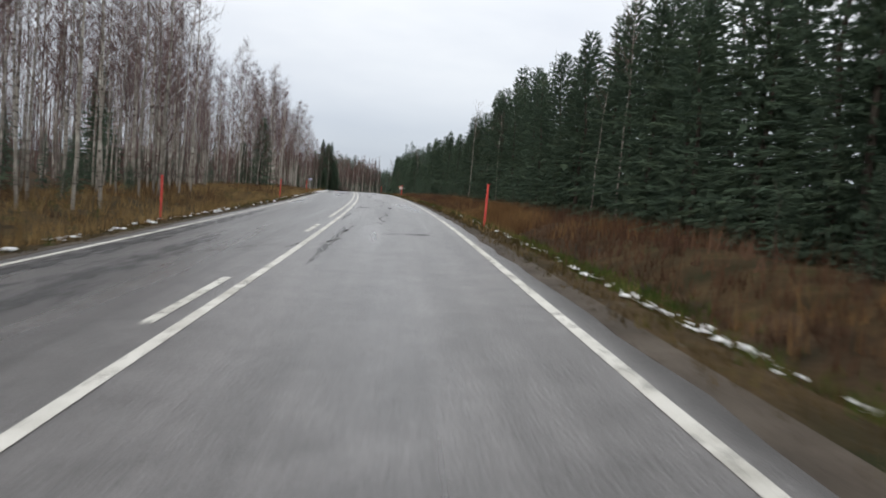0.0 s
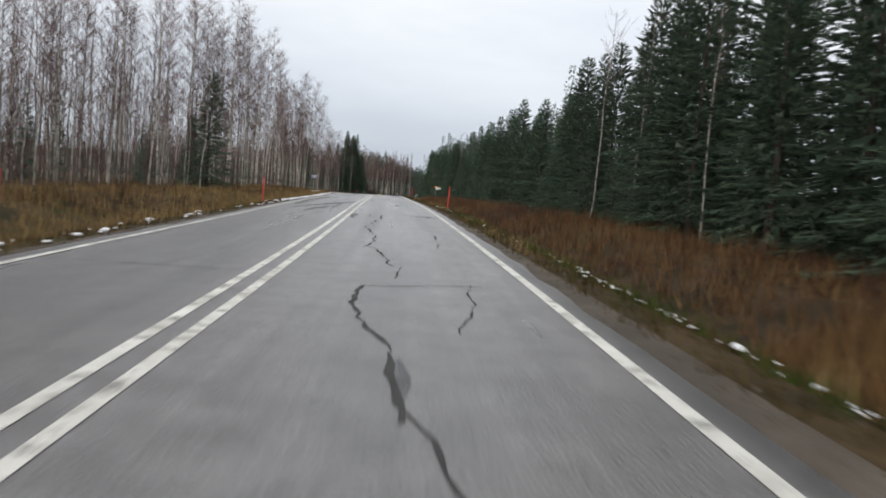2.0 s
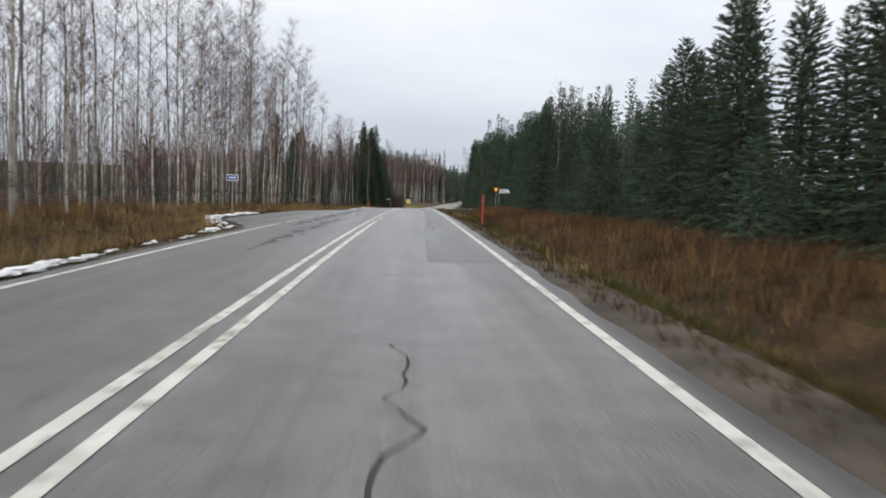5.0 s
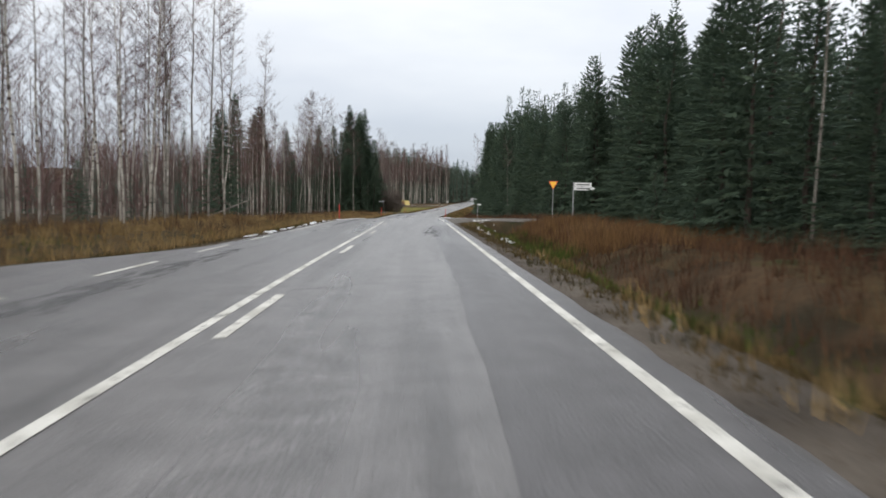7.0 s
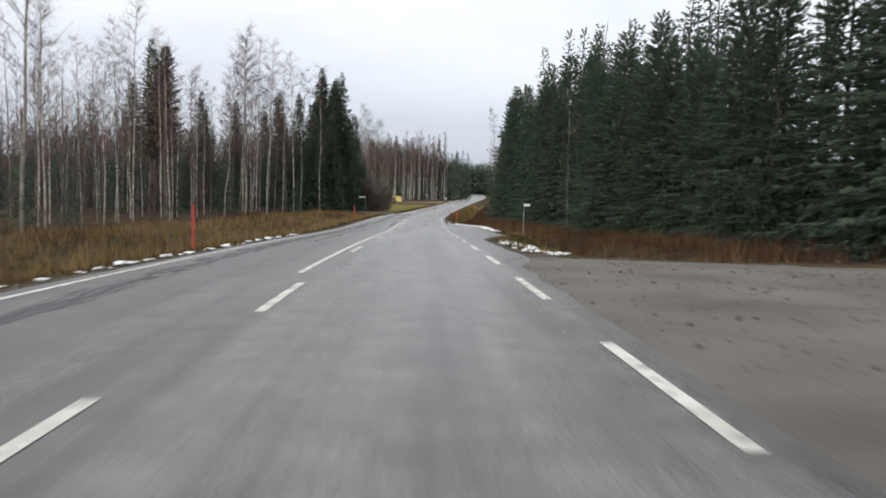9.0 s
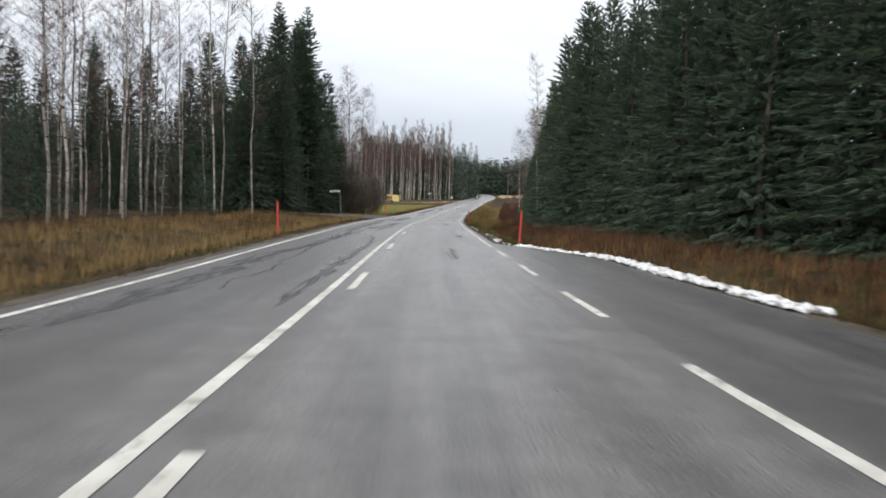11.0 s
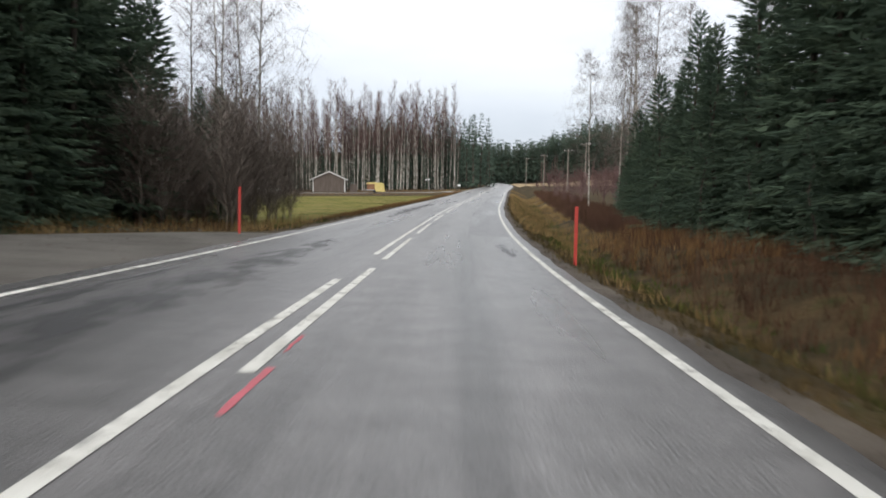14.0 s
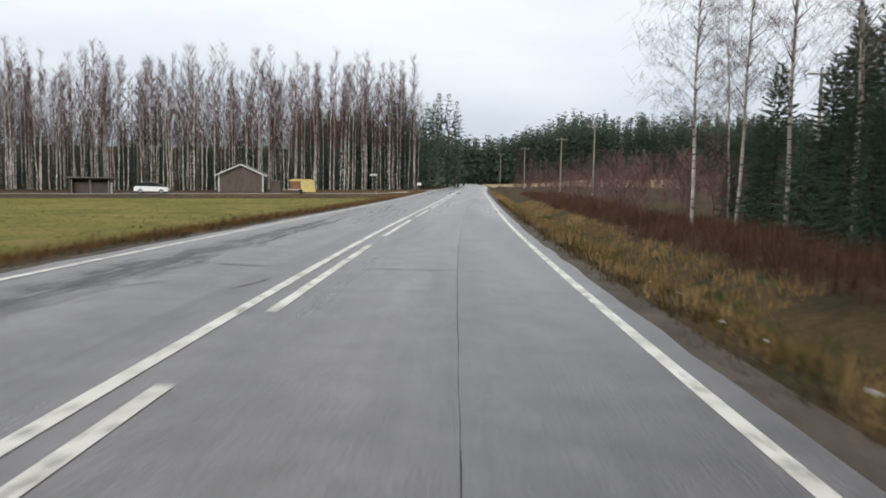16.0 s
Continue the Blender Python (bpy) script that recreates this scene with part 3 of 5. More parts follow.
# ---- side roads, patches and cracks ----
def flat_spot(s, u, dz):
    """A place on the level crossing of the ditch beside the road."""
    p = spot(s, u)
    d = max(0.0, float(u - right_edge(s)) if u > 0 else float(left_edge(s) - u))
    q = along(AXIS, s) + along(SIDE, s) * np.array([u, u, min(6, max(-6, u))])
    return np.array([p[0], p[1], q[2] + dz + 0.012 * d])


def flap(name, corners, n_s, n_u, dz, mt, label, category, kind="structure", parent=None):
    """A quad patch in chainage and offset, laid on the ground."""
    (a, b, c, d) = [np.array(k, float) for k in corners]
    v = []
    for i in range(n_s + 1):
        for j in range(n_u + 1):
            p, q = i / n_s, j / n_u
            su = (a * (1 - p) + d * p) * (1 - q) + (b * (1 - p) + c * p) * q
            rim = 0.10 if i in (0, n_s) and j > 0 else 0.0
            v.append(flat_spot(su[0], su[1], dz - rim) if dz < 0 else spot(su[0], su[1], dz - rim * 0.4))
    w = n_u + 1
    f = []
    for i in range(n_s):
        for j in range(n_u):
            k = i * w + j
            f += [(k, k + 1, k + 1 + w), (k, k + 1 + w, k + w)]
    return place(name, solid_mesh(name, np.array(v), f, True), mt, parent, label, category=category, kind=kind)


flap("side_road", ((200.5, 3.66), (205.2, 6.2), (218.6, 6.2), (220.5, 3.66)), 20, 8, -0.008, M_SIDE, "sandy asphalt side road joining the main road", "road")
flap("side_road", ((205.2, 6.15), (207.2, 10.0), (217.6, 10.0), (218.6, 6.15)), 16, 10, -0.010, M_SIDE, "sandy asphalt side road joining the main road", "road")
flap("side_road", ((207.2, 9.95), (208.5, 60), (215.5, 60), (217.6, 9.95)), 10, 40, -0.012, M_SIDE, "sandy asphalt side road joining the main road", "road")
flap("side_road", ((312.0, -3.5), (318.5, -10), (327, -10), (335.0, -3.5)), 20, 12, -0.008, M_LANE, "narrow gravel lane running off into spruces", "road")
flap("side_road", ((318.5, -9.95), (321, -45), (325, -45), (327, -9.95)), 8, 30, -0.012, M_LANE, "narrow gravel lane running off into spruces", "road")
flap("driveway", ((468, -3.9), (462.5, -14), (465.5, -14), (476, -3.9)), 8, 12, 0.03, M_DRIVE, "pale gravel driveway to the yard", "driveway")
flap("driveway", ((462.5, -13.9), (456.5, -95), (459.5, -95), (465.5, -13.9)), 6, 40, 0.026, M_DRIVE, "pale gravel driveway to the yard", "driveway")

def patch_rim(s):
    """Inner edge of the dark edge repair on the right."""
    return float(np.interp(s, [126, 138, 146, 156, 166, 200], [2.1, 2.2, 2.38, 2.4, 2.58, 2.62]))


# dark repairs and worn bands in the asphalt
for k, (a, b, u, wd, mt) in enumerate((
        (-10, 34, -2.98, 0.75, M_TAR), (-10, 20, -1.9, 1.3, M_WORN), (20.9, 21.6, 2.4, 1.9, M_WORN), (14, 24, 0.65, 0.25, M_WORN), (80, 95.5, lambda s: -2.55 + (s - 80) * 0.16, 0.75, M_TAR), (82, 94, lambda s: -2.45 + (s - 81) * 0.165, 0.5, M_TAR), (81, 89.5, -0.88, 0.32, M_TAR), (98.5, 103, 0.62, 0.45, M_WORN), (84, 110, -2.9, 1.0, M_WORN),
        (87.5, 91.5, 2.2, 0.5, M_WORN), (126, 196, lambda s: (patch_rim(s) + 3.93) / 2, lambda s: 3.93 - patch_rim(s), M_PATCH), (74.6, 76.6, 3.0, 1.1, M_WORN), (76.8, 84.5, lambda s: -1.75 + (s - 77) * 0.08, 0.7, M_TAR), (72.5, 76.6, 0.36, 0.4, M_TAR), (39.6, 40.5, 0.9, 2.2, M_WORN), (39.0, 41.4, 1.97, 0.34, M_TAR), (50, 51.2, 1.86, 0.2, M_TAR), (359, 366, -2.45, 0.7, M_TAR), (285, 288.6, -1.75, 0.8, M_TAR), (296.6, 298.4, -1.4, 0.7, M_TAR), (272, 287, lambda s: -2.23 - max(0, s - 280) * 0.04, 0.28, M_TAR), (270.5, 277, lambda s: -0.56 - (s - 271) * 0.07, 0.3, M_TAR), (196, 252, lambda s: float(np.interp(s, [196, 208, 214, 227, 252], [-2.5, -2.4, -2.6, -2.75, -2.85])), 0.8, M_TAR), (150.5, 150.85, 1.8, 1.1, M_WORN),
        (254, 272, -0.62, 0.4, M_TAR), (252, 266.5, -2.6, 0.8, M_TAR), (265, 284, lambda s: -2.45 + (s - 265) * 0.03, 0.6, M_TAR), (280, 304, -2.45, 0.9, M_TAR), (284, 302, -1.2, 0.9, M_WORN), (300, 322, -2.8, 0.7, M_WORN),
        (279.4, 281.8, 2.8, 0.6, M_TAR), (304, 311, 2.3, 0.7, M_WORN), (264, 270, 2.1, 0.4, M_WORN),
        (338, 420, 2.95, 1.95, M_NEWER), (350, 378, -2.4, 1.3, M_WORN), (328.5, 333.5, 3.0, 0.6, M_WORN), (183, 193, 2.6, 0.9, M_WORN), (306, 332, -1.9, 1.6, M_WORN), (128, 150, -1.7, 0.9, M_WORN), (140, 176, -2.6, 1.2, M_WORN), (151, 157, 2.8, 0.45, M_TAR))):
    strip("asphalt_patch", a, b, u, wd, mt, 0.003, road, 0.06 if mt is M_WORN else 0.03, k)


def crack(s0, u0, s1, u1, wide, seed, jag=0.18, branches=0):
    """A jagged open crack as a thin ribbon."""
    rs = random.Random(seed)
    length = math.hypot(s1 - s0, u1 - u0)
    n = max(6, int(length / 0.22))
    v, f, drift = [], [], 0.0
    for i in range(n + 1):
        t = i / n
        drift = drift * 0.82 + rs.uniform(-jag, jag) * 0.62
        s, u = s0 + (s1 - s0) * t, u0 + (u1 - u0) * t
        along_s = abs(s1 - s0) > abs(u1 - u0)
        if along_s:
            u += drift
        else:
            s += drift
        w = 0.62 * wide * rs.uniform(0.25, 1.4) * (0.62 + 0.38 * math.sin(math.pi * min(0.97, max(0.03, t))))
        d = (0, w / 2) if along_s else (w / 2, 0)
        v += [road_point(s - d[0], u - d[1], 0.0045), road_point(s + d[0], u + d[1], 0.0045)]
        if i:
            k = 2 * i
            f += [(k - 2, k - 1, k + 1), (k - 2, k + 1, k)]
    return place("crack", solid_mesh("crack", v, f), M_CRACK, road)


for k, (a, ua, b, ub, wd, jag) in enumerate((
        (17.0, -0.05, 18.0, 0.1, 0.09, 0.05), (18.4, 0.6, 19.4, 0.76, 0.2, 0.04), (19.4, 0.72, 21.6, 0.76, 0.05, 0.08), (21.7, 0.76, 22.6, 0.8, 0.22, 0.03), (22.6, 0.8, 24.2, 0.84, 0.07, 0.05), (24.2, 0.84, 25.4, 1.55, 0.08, 0.08),
        (25.4, 1.55, 28.5, 1.57, 0.09, 0.14), (28.2, 1.55, 30.4, 1.6, 0.14, 0.05), (30.4, 1.6, 32.0, 1.8, 0.11, 0.07), (32.0, 1.8, 33.2, 1.7, 0.08, 0.05), (33.2, 1.7, 34.3, 2.05, 0.08, 0.04), (34.3, 2.05, 35.5, 1.77, 0.07, 0.05), (35.5, 1.77, 39.2, 1.88, 0.09, 0.12),
        (39.0, 1.84, 41.1, 2.07, 0.10, 0.05), (39.1, 1.95, 41.0, 2.05, 0.09, 0.06), (41.1, 2.07, 42.1, 1.61, 0.07, 0.04), (42.1, 1.61, 44.6, 1.55, 0.11, 0.08), (44.6, 1.55, 45.5, 1.8, 0.08, 0.04), (45.5, 1.8, 46.2, 1.65, 0.08, 0.03), (46.2, 1.65, 48.4, 2.2, 0.08, 0.08),
        (48.4, 2.2, 50.0, 1.88, 0.07, 0.06), (49.6, 1.88, 51.4, 1.77, 0.16, 0.05), (51.4, 1.77, 52.9, 1.45, 0.10, 0.06), (52.9, 1.45, 55.2, 1.36, 0.13, 0.07), (55.2, 1.34, 55.6, 3.35, 0.05, 0.05), (56.0, 1.8, 57.5, 1.86, 0.07, 0.05), (57.5, 1.86, 61.4, 1.2, 0.09, 0.12),
        (61.0, 1.2, 62.4, 1.33, 0.10, 0.04), (62.4, 1.33, 65.2, 1.24, 0.10, 0.07), (65.2, 1.24, 68.0, 1.02, 0.10, 0.1), (68.0, 1.02, 72.8, 1.38, 0.08, 0.12), (72.6, 1.39, 75.8, 1.4, 0.13, 0.04),
        (41.5, 1.5, 41.1, 0.6, 0.05, 0.05), (41.1, 0.6, 39.0, 0.66, 0.05, 0.04), (27.6, 0.33, 33.0, 0.4, 0.08, 0.07), (52.2, 2.4, 54.0, 2.72, 0.05, 0.06), (54.0, 2.72, 55.6, 2.75, 0.06, 0.08), (56.3, -0.2, 57.0, -3.2, 0.05, 0.06), (39.6, -3.1, 39.7, -0.3, 0.04, 0.03), (61.2, 2.68, 62.4, 2.73, 0.08, 0.03), (63.6, 2.76, 65.2, 2.78, 0.07, 0.04),
        (73.2, 0.32, 76.2, 0.2, 0.12, 0.07), (74.0, 0.95, 75.7, 0.88, 0.07, 0.06), (73.0, -1.3, 76.9, -0.68, 0.07, 0.07), (76.9, -0.68, 84.0, -1.0, 0.06, 0.07), (75.8, 0.9, 76.0, 3.4, 0.05, 0.04), (12.8, -2.9, 18.2, -0.1, 0.06, 0.1),
        (335, 1.98, 420, 2.0, 0.015, 0.006), (338.0, 2.0, 338.05, 3.6, 0.05, 0.02),
        (364.2, -2.1, 364.1, -0.8, 0.10, 0.04), (361.4, -1.9, 362.2, -1.5, 0.07, 0.05), (361.6, -0.65, 362.6, -0.5, 0.07, 0.05), (368.0, -2.0, 383.6, -2.25, 0.10, 0.08), (372, -2.4, 392, -3.0, 0.09, 0.06), (364.2, 0.1, 364.5, 2.0, 0.07, 0.04),
        (138.8, 2.5, 141.0, 2.62, 0.06, 0.06), (141.0, 2.62, 146.0, 2.4, 0.045, 0.08), (284, 2.12, 296, 2.2, 0.016, 0.008), (184, 2.25, 192, 2.5, 0.06, 0.07), (183.7, 2.3, 186.5, 3.0, 0.05, 0.06), (186.7, 2.4, 186.9, 3.1, 0.07, 0.05), (188.7, 2.2, 188.9, 3.0, 0.06, 0.05), (192.7, 0.55, 193.0, 0.68, 0.07, 0.02), (193.1, 2.2, 193.3, 2.8, 0.09, 0.05), (188.8, -0.05, 188.9, 2.3, 0.03, 0.04), (256, -1.9, 274, -2.2, 0.08, 0.12),
        (305.4, 1.9, 305.6, 2.7, 0.06, 0.05), (306.6, 2.1, 306.7, 3.0, 0.06, 0.05), (308.4, 1.9, 308.6, 2.8, 0.06, 0.05), (306, 2.2, 309, 2.4, 0.03, 0.06), (165, -1.5, 168, 3.3, 0.05, 0.06), (108, 1.4, 118, 1.8, 0.06, 0.2), (85, -1.2, 96, -1.6, 0.035, 0.06))):
    crack(a, ua, b, ub, wd * 0.8, 40 + k, jag)

# a net of short cracks where the patched edge has sunk
RC = random.Random(5)
for a, b, ua, ub, count in ((139.0, 146.5, 2.35, 3.1, 11), (184.0, 193.0, 2.25, 3.1, 7), (304.8, 309.5, 2.0, 2.9, 4)):
    for k in range(count):
        sa, uu, ang = RC.uniform(a, b), RC.uniform(ua, ub), RC.uniform(0, 3.14)
        crack(sa, uu, sa + 0.7 * abs(math.cos(ang)) + 0.1, uu + 0.45 * math.sin(ang) * RC.choice((-1, 1)), RC.uniform(0.018, 0.036), 400 + k, 0.05)

strip("paint_streak", 313.6, 314.9, 0.29, 0.05, M_PINK, 0.004, road, 0.012, 77)
strip("paint_streak", 315.5, 316.3, 0.265, 0.03, M_PINK, 0.004, road, 0.012, 78)


# ---- trees ----
def tube(points, radii, sides):
    """Triangles of a bent tapered tube."""
    v, f = [], []
    for i, (p, r) in enumerate(zip(points, radii)):
        for k in range(sides):
            a = 2 * math.pi * k / sides
            v.append((p[0] + r * math.cos(a), p[1] + r * math.sin(a), p[2]))
        if i:
            b = (i - 1) * sides
            for k in range(sides):
                n = (k + 1) % sides
                f += [(b + k, b + n, b + sides + n), (b + k, b + sides + n, b + sides + k)]
    return v, f


def spruce_shape(h, rad, seed, whorl=0.34, per=8, sprays=(14, 14), width=0.027, longest=0.36, bare=0.02, blunt=0.88, core=420, core_size=0.34, droop=1.0):
    """Trunk and crown of a spruce: whorls of sagging branches with upturned tips, set with narrow needle twigs; dark inner twigs close the heart."""
    rs = np.random.default_rng(seed)
    lean = rs.uniform(-0.1, 0.1, (5, 2))
    bend = [(float(lean[i][0]) * i, float(lean[i][1]) * i, h * i / 4 - (0.3 if i == 0 else 0)) for i in range(5)]
    trunk = tube(bend, [h * 0.0125 * (1 - i / 4.05) + 0.006 for i in range(5)], 6)
    zs, z = [], max(0.2, bare * h)
    while z < h * 0.985:
        zs.append(z)
        z += whorl * rs.uniform(0.75, 1.25) * (0.62 + 0.5 * (1 - z / h) if whorl < 0.6 else 0.36 + 0.8 * (1 - z / h))
    va, fa, o = [], [], 0
    for z in zs:
        q = z / h
        reach = rad * (1 - q) ** blunt * rs.uniform(0.86, 1.1)
        n = per if reach > 0.5 else max(4, per - 3)
        turn = rs.uniform(0, 6.28)
        for k in range(n):
            a = turn + 6.283 * k / n + rs.uniform(-0.35, 0.35)
            length = reach * rs.uniform(0.62, 1.16) + 0.08
            m = max(3, int(sprays[0] * min(1.0, 0.55 + length) + sprays[1] * length))
            t = 0.16 + 0.84 * rs.random(m) ** 0.62
            t[0] = 1.0
            d = np.array([math.cos(a), math.sin(a)])
            p = np.array([-d[1], d[0]])
            tilt = 0.85 * q - 0.36 * droop + 1.5 * max(0.0, q - 0.72) + rs.uniform(-0.13, 0.13)
            base = np.empty((m, 3))
            base[:, :2] = np.outer(length * t, d)
            base[:, 2] = z + length * (tilt * t - 0.34 * droop * (1 - q) * t * (1 - 0.8 * t)) + rs.normal(0, 0.035, m)
            side = rs.choice((-1.0, 1.0), m) * rs.uniform(0.25, 1.0, m) * (1.05 - 0.65 * t)
            side[0] = 0
            l = np.minimum(longest, (0.12 + 0.30 * length * (1.1 - t)) * rs.uniform(0.7, 1.3, m) + 0.05)
            aim = np.empty((m, 3))
            aim[:, :2] = np.outer(np.sqrt(np.maximum(0.05, 1 - side ** 2)), d) + np.outer(side, p)
            aim[:, 2] = 0.45 * q - 0.30 * droop * (1 - q) - rs.random(m) * 0.55 * droop * (1 - 0.6 * q) + 0.25 * t
            across = np.stack([-aim[:, 1], aim[:, 0], rs.uniform(-0.9, 0.9, m)], 1) * (width * (0.55 + 1.1 * l / longest) * rs.uniform(0.7, 1.3, m))[:, None]
            tri = np.stack([base - across, base + across, base + aim * l[:, None]], 1)
            va.append(tri.reshape(-1, 3))
            fa.append(np.arange(3 * m).reshape(m, 3) + o)
            o += 3 * m
    zc = max(0.3, bare * h) + (h * 0.93 - max(0.3, bare * h)) * rs.random(core) ** 1.12
    rr = rad * (1 - zc / h) ** blunt * rs.uniform(0.05, 0.58, core)
    a = rs.uniform(0, 6.28, core)
    c = np.stack([rr * np.cos(a), rr * np.sin(a), zc], 1)[:, None]
    size = (core_size * np.minimum(1.0, 0.3 + 1.3 * (1 - zc / h)))[:, None, None]
    tri = c + np.clip(rs.normal(0, 0.62, (core, 3, 3)), -0.95, 0.95) * size * np.array([1, 1, 0.75])
    va.append(tri.reshape(-1, 3))
    fa.append(np.arange(3 * core).reshape(core, 3) + o)
    o += 3 * core
    tx, ty = bend[-1][0], bend[-1][1]
    va.append(np.array([(tx - 0.03, ty, h * 0.96), (tx + 0.03, ty, h * 0.96), (tx, ty, h + 0.3), (tx, ty - 0.03, h * 0.96), (tx, ty + 0.03, h * 0.96)]))
    fa.append(np.array([(0, 1, 2), (3, 4, 2)]) + o)
    return trunk, (np.concatenate(va), np.concatenate(fa))


def birch_shape(h, seed, limbs=36, twigs=14, fat=1.0, low=0.42, spread=1.0, thick=1.0, droop=0.0, rise=(0.9, 1.7)):
    """Trunk, limbs and bare twigs of a slender birch."""
    rs = random.Random(seed)
    lean = (rs.uniform(-0.025, 0.025), rs.uniform(-0.025, 0.025))
    sway = [(rs.uniform(-0.09, 0.09), rs.uniform(-0.09, 0.09)) for _ in range(8)]
    pts = [(lean[0] * h * i / 7 + sway[i][0] * (i > 0), lean[1] * h * i / 7 + sway[i][1] * (i > 0), h * i / 7 - (0.3 if i == 0 else 0)) for i in range(8)]
    base = (0.022 + h * 0.0028) * thick
    trunk = tube(pts, [base * (1 - i / 7.4) + 0.006 for i in range(8)], 7)

    def on_stem(z):
        k = min(6.999, max(0, z / h * 7))
        i = int(k)
        t = k - i
        return [pts[i][j] * (1 - t) + pts[i + 1][j] * t for j in range(2)]

    v, f = [], []

    def whisker(p, q, w):
        o = len(v)
        a = rs.uniform(0, 6.28)
        dx, dy = math.cos(a) * w, math.sin(a) * w
        v.extend([(p[0] - dx, p[1] - dy, p[2]), (p[0] + dx, p[1] + dy, p[2]), q])
        f.append((o, o + 1, o + 2))

    for k in range(limbs):
        z = h * (low + (0.97 - low) * (k + rs.random()) / limbs)
        q = (z / h - low) / (1 - low)
        length = h * 0.15 * spread * (1 - q) ** 0.8 * (0.55 + 0.45 * min(1, q * 4)) * rs.uniform(0.7, 1.25) + 0.18
        a = rs.uniform(0, 6.28)
        up = rs.uniform(*rise)
        n = math.hypot(1, up)
        sx, sy = on_stem(z)
        d = (math.cos(a) / n, math.sin(a) / n, up / n)
        w = (0.006 + 0.006 * length) * min(1.4, fat)
        last, steps = (sx, sy, z), (3 if droop else 1)
        for i in range(steps):
            t = (i + 1) / steps
            tip = (sx + d[0] * length * t, sy + d[1] * length * t, z + (d[2] - droop * t) * length * t)
            for _ in range(2):
                whisker(last, tip, w * (1.25 - 0.9 * i / steps))
            last = tip
        for i in range(twigs):
            t = 0.2 + 0.8 * (i + rs.random()) / twigs
            p = (sx + d[0] * length * t, sy + d[1] * length * t, z + (d[2] - droop * t) * length * t)
            b = a + rs.uniform(-1.7, 1.7)
            l = rs.uniform(0.45, 1.15) * (0.6 + 0.4 * spread)
            g = rs.uniform(0.1, 1.2) - 1.6 * droop * rs.random()
            tipt = (p[0] + math.cos(b) * l * 0.7, p[1] + math.sin(b) * l * 0.7, p[2] + g * l)
            whisker(p, tipt, 0.0095 * fat)
            if fat < 1.5:
                for _ in range(2):
                    e = rs.uniform(0.3, 0.9)
                    c = [p[j] + (tipt[j] - p[j]) * e for j in range(3)]
                    b2 = b + rs.uniform(-1.2, 1.2)
                    l2 = l * rs.uniform(0.4, 0.8)
                    whisker(c, (c[0] + math.cos(b2) * l2 * 0.7, c[1] + math.sin(b2) * l2 * 0.7, c[2] + (rs.uniform(-0.1, 0.9) - 1.5 * droop) * l2), 0.0078 * fat)
    for _ in range(6):
        z = h * rs.uniform(0.12, low)
        a = rs.uniform(0, 6.28)
        sx, sy = on_stem(z)
        l = rs.uniform(0.3, 1.0)
        whisker((sx, sy, z), (sx + math.cos(a) * l, sy + math.sin(a) * l, z + rs.uniform(-0.1, 0.4) * l), 0.012)
    return trunk, (v, f)


def tree_thing(name, shape, bark, leaf, label, category, group):
    """One tree as an Empty with a trunk and a crown."""
    root = tagged(new(name), label, category, group)
    place("trunk", solid_mesh("trunk", *shape[0], True), bark, root)
    place("crown", solid_mesh("crown", *shape[1]), leaf, root)
    return root


class Grove:
    """Trees of one kind: the first of each shape is built, the next are copies."""

    def __init__(self, name, shapes, bark, leaf, label, category, group):
        self.args = (name, bark, leaf, label, category, group)
        self.shapes, self.made, self.count = shapes, {}, 0

    def plant(self, s, u, scale=1.0, which=None, seed=0, world_xy=None, tall=1.0):
        rs = random.Random(seed * 7919 + self.count * 31 + 5)
        k = rs.randrange(len(self.shapes)) if which is None else which
        p = spot(s, u)
        m = pose(float(p[0]), float(p[1]), float(p[2]) - 0.05, rs.uniform(-1.5, 1.5), rs.uniform(-1.5, 1.5), rs.uniform(0, 360)) @ Matrix.Diagonal((scale, scale, scale * tall, 1))
        self.count += 1
        if k not in self.made:
            name, bark, leaf, label, category, group = self.args
            self.made[k] = tree_thing(name, self.shapes[k], bark, leaf, label, category, group)
            self.made[k].matrix_basis = m
            return self.made[k]
        first = self.made[k]
        made = copy_thing(first, Matrix.Identity(4))
        made.matrix_basis = m
        return made


def mass(name, shapes, spots, bark, leaf, label, category):
    """Many trees too far or too many to tell apart, in one mesh."""
    packs = []
    for (tv, tf), (cv, cf) in shapes:
        packs.append((np.array(list(tv) + list(cv), np.float32), np.concatenate([np.array(tf), np.array(cf) + len(tv)]), len(tf)))
    rs = np.random.default_rng(len(spots))
    vs, fs, ms, o = [], [], [], 0
    for (x, y, z, sc, tall) in spots:
        v, f, nt = packs[rs.integers(len(packs))]
        a = rs.uniform(0, 6.28)
        c, d = math.cos(a), math.sin(a)
        r = np.array([[c, -d, 0], [d, c, 0], [0, 0, tall]], np.float32) * sc
        vs.append(v @ r.T + np.array([x, y, z], np.float32))
        fs.append(f + o)
        mi = np.ones(len(f), np.int32)
        mi[:nt] = 0
        ms.append(mi)
        o += len(v)
    me = solid_mesh(name, np.concatenate(vs), np.concatenate(fs))
    me.materials.append(bark)
    me.materials.append(leaf)
    me.polygons.foreach_set("material_index", np.concatenate(ms))
    me.update()
    return tagged(new(name, me), label, category, kind="stuff")


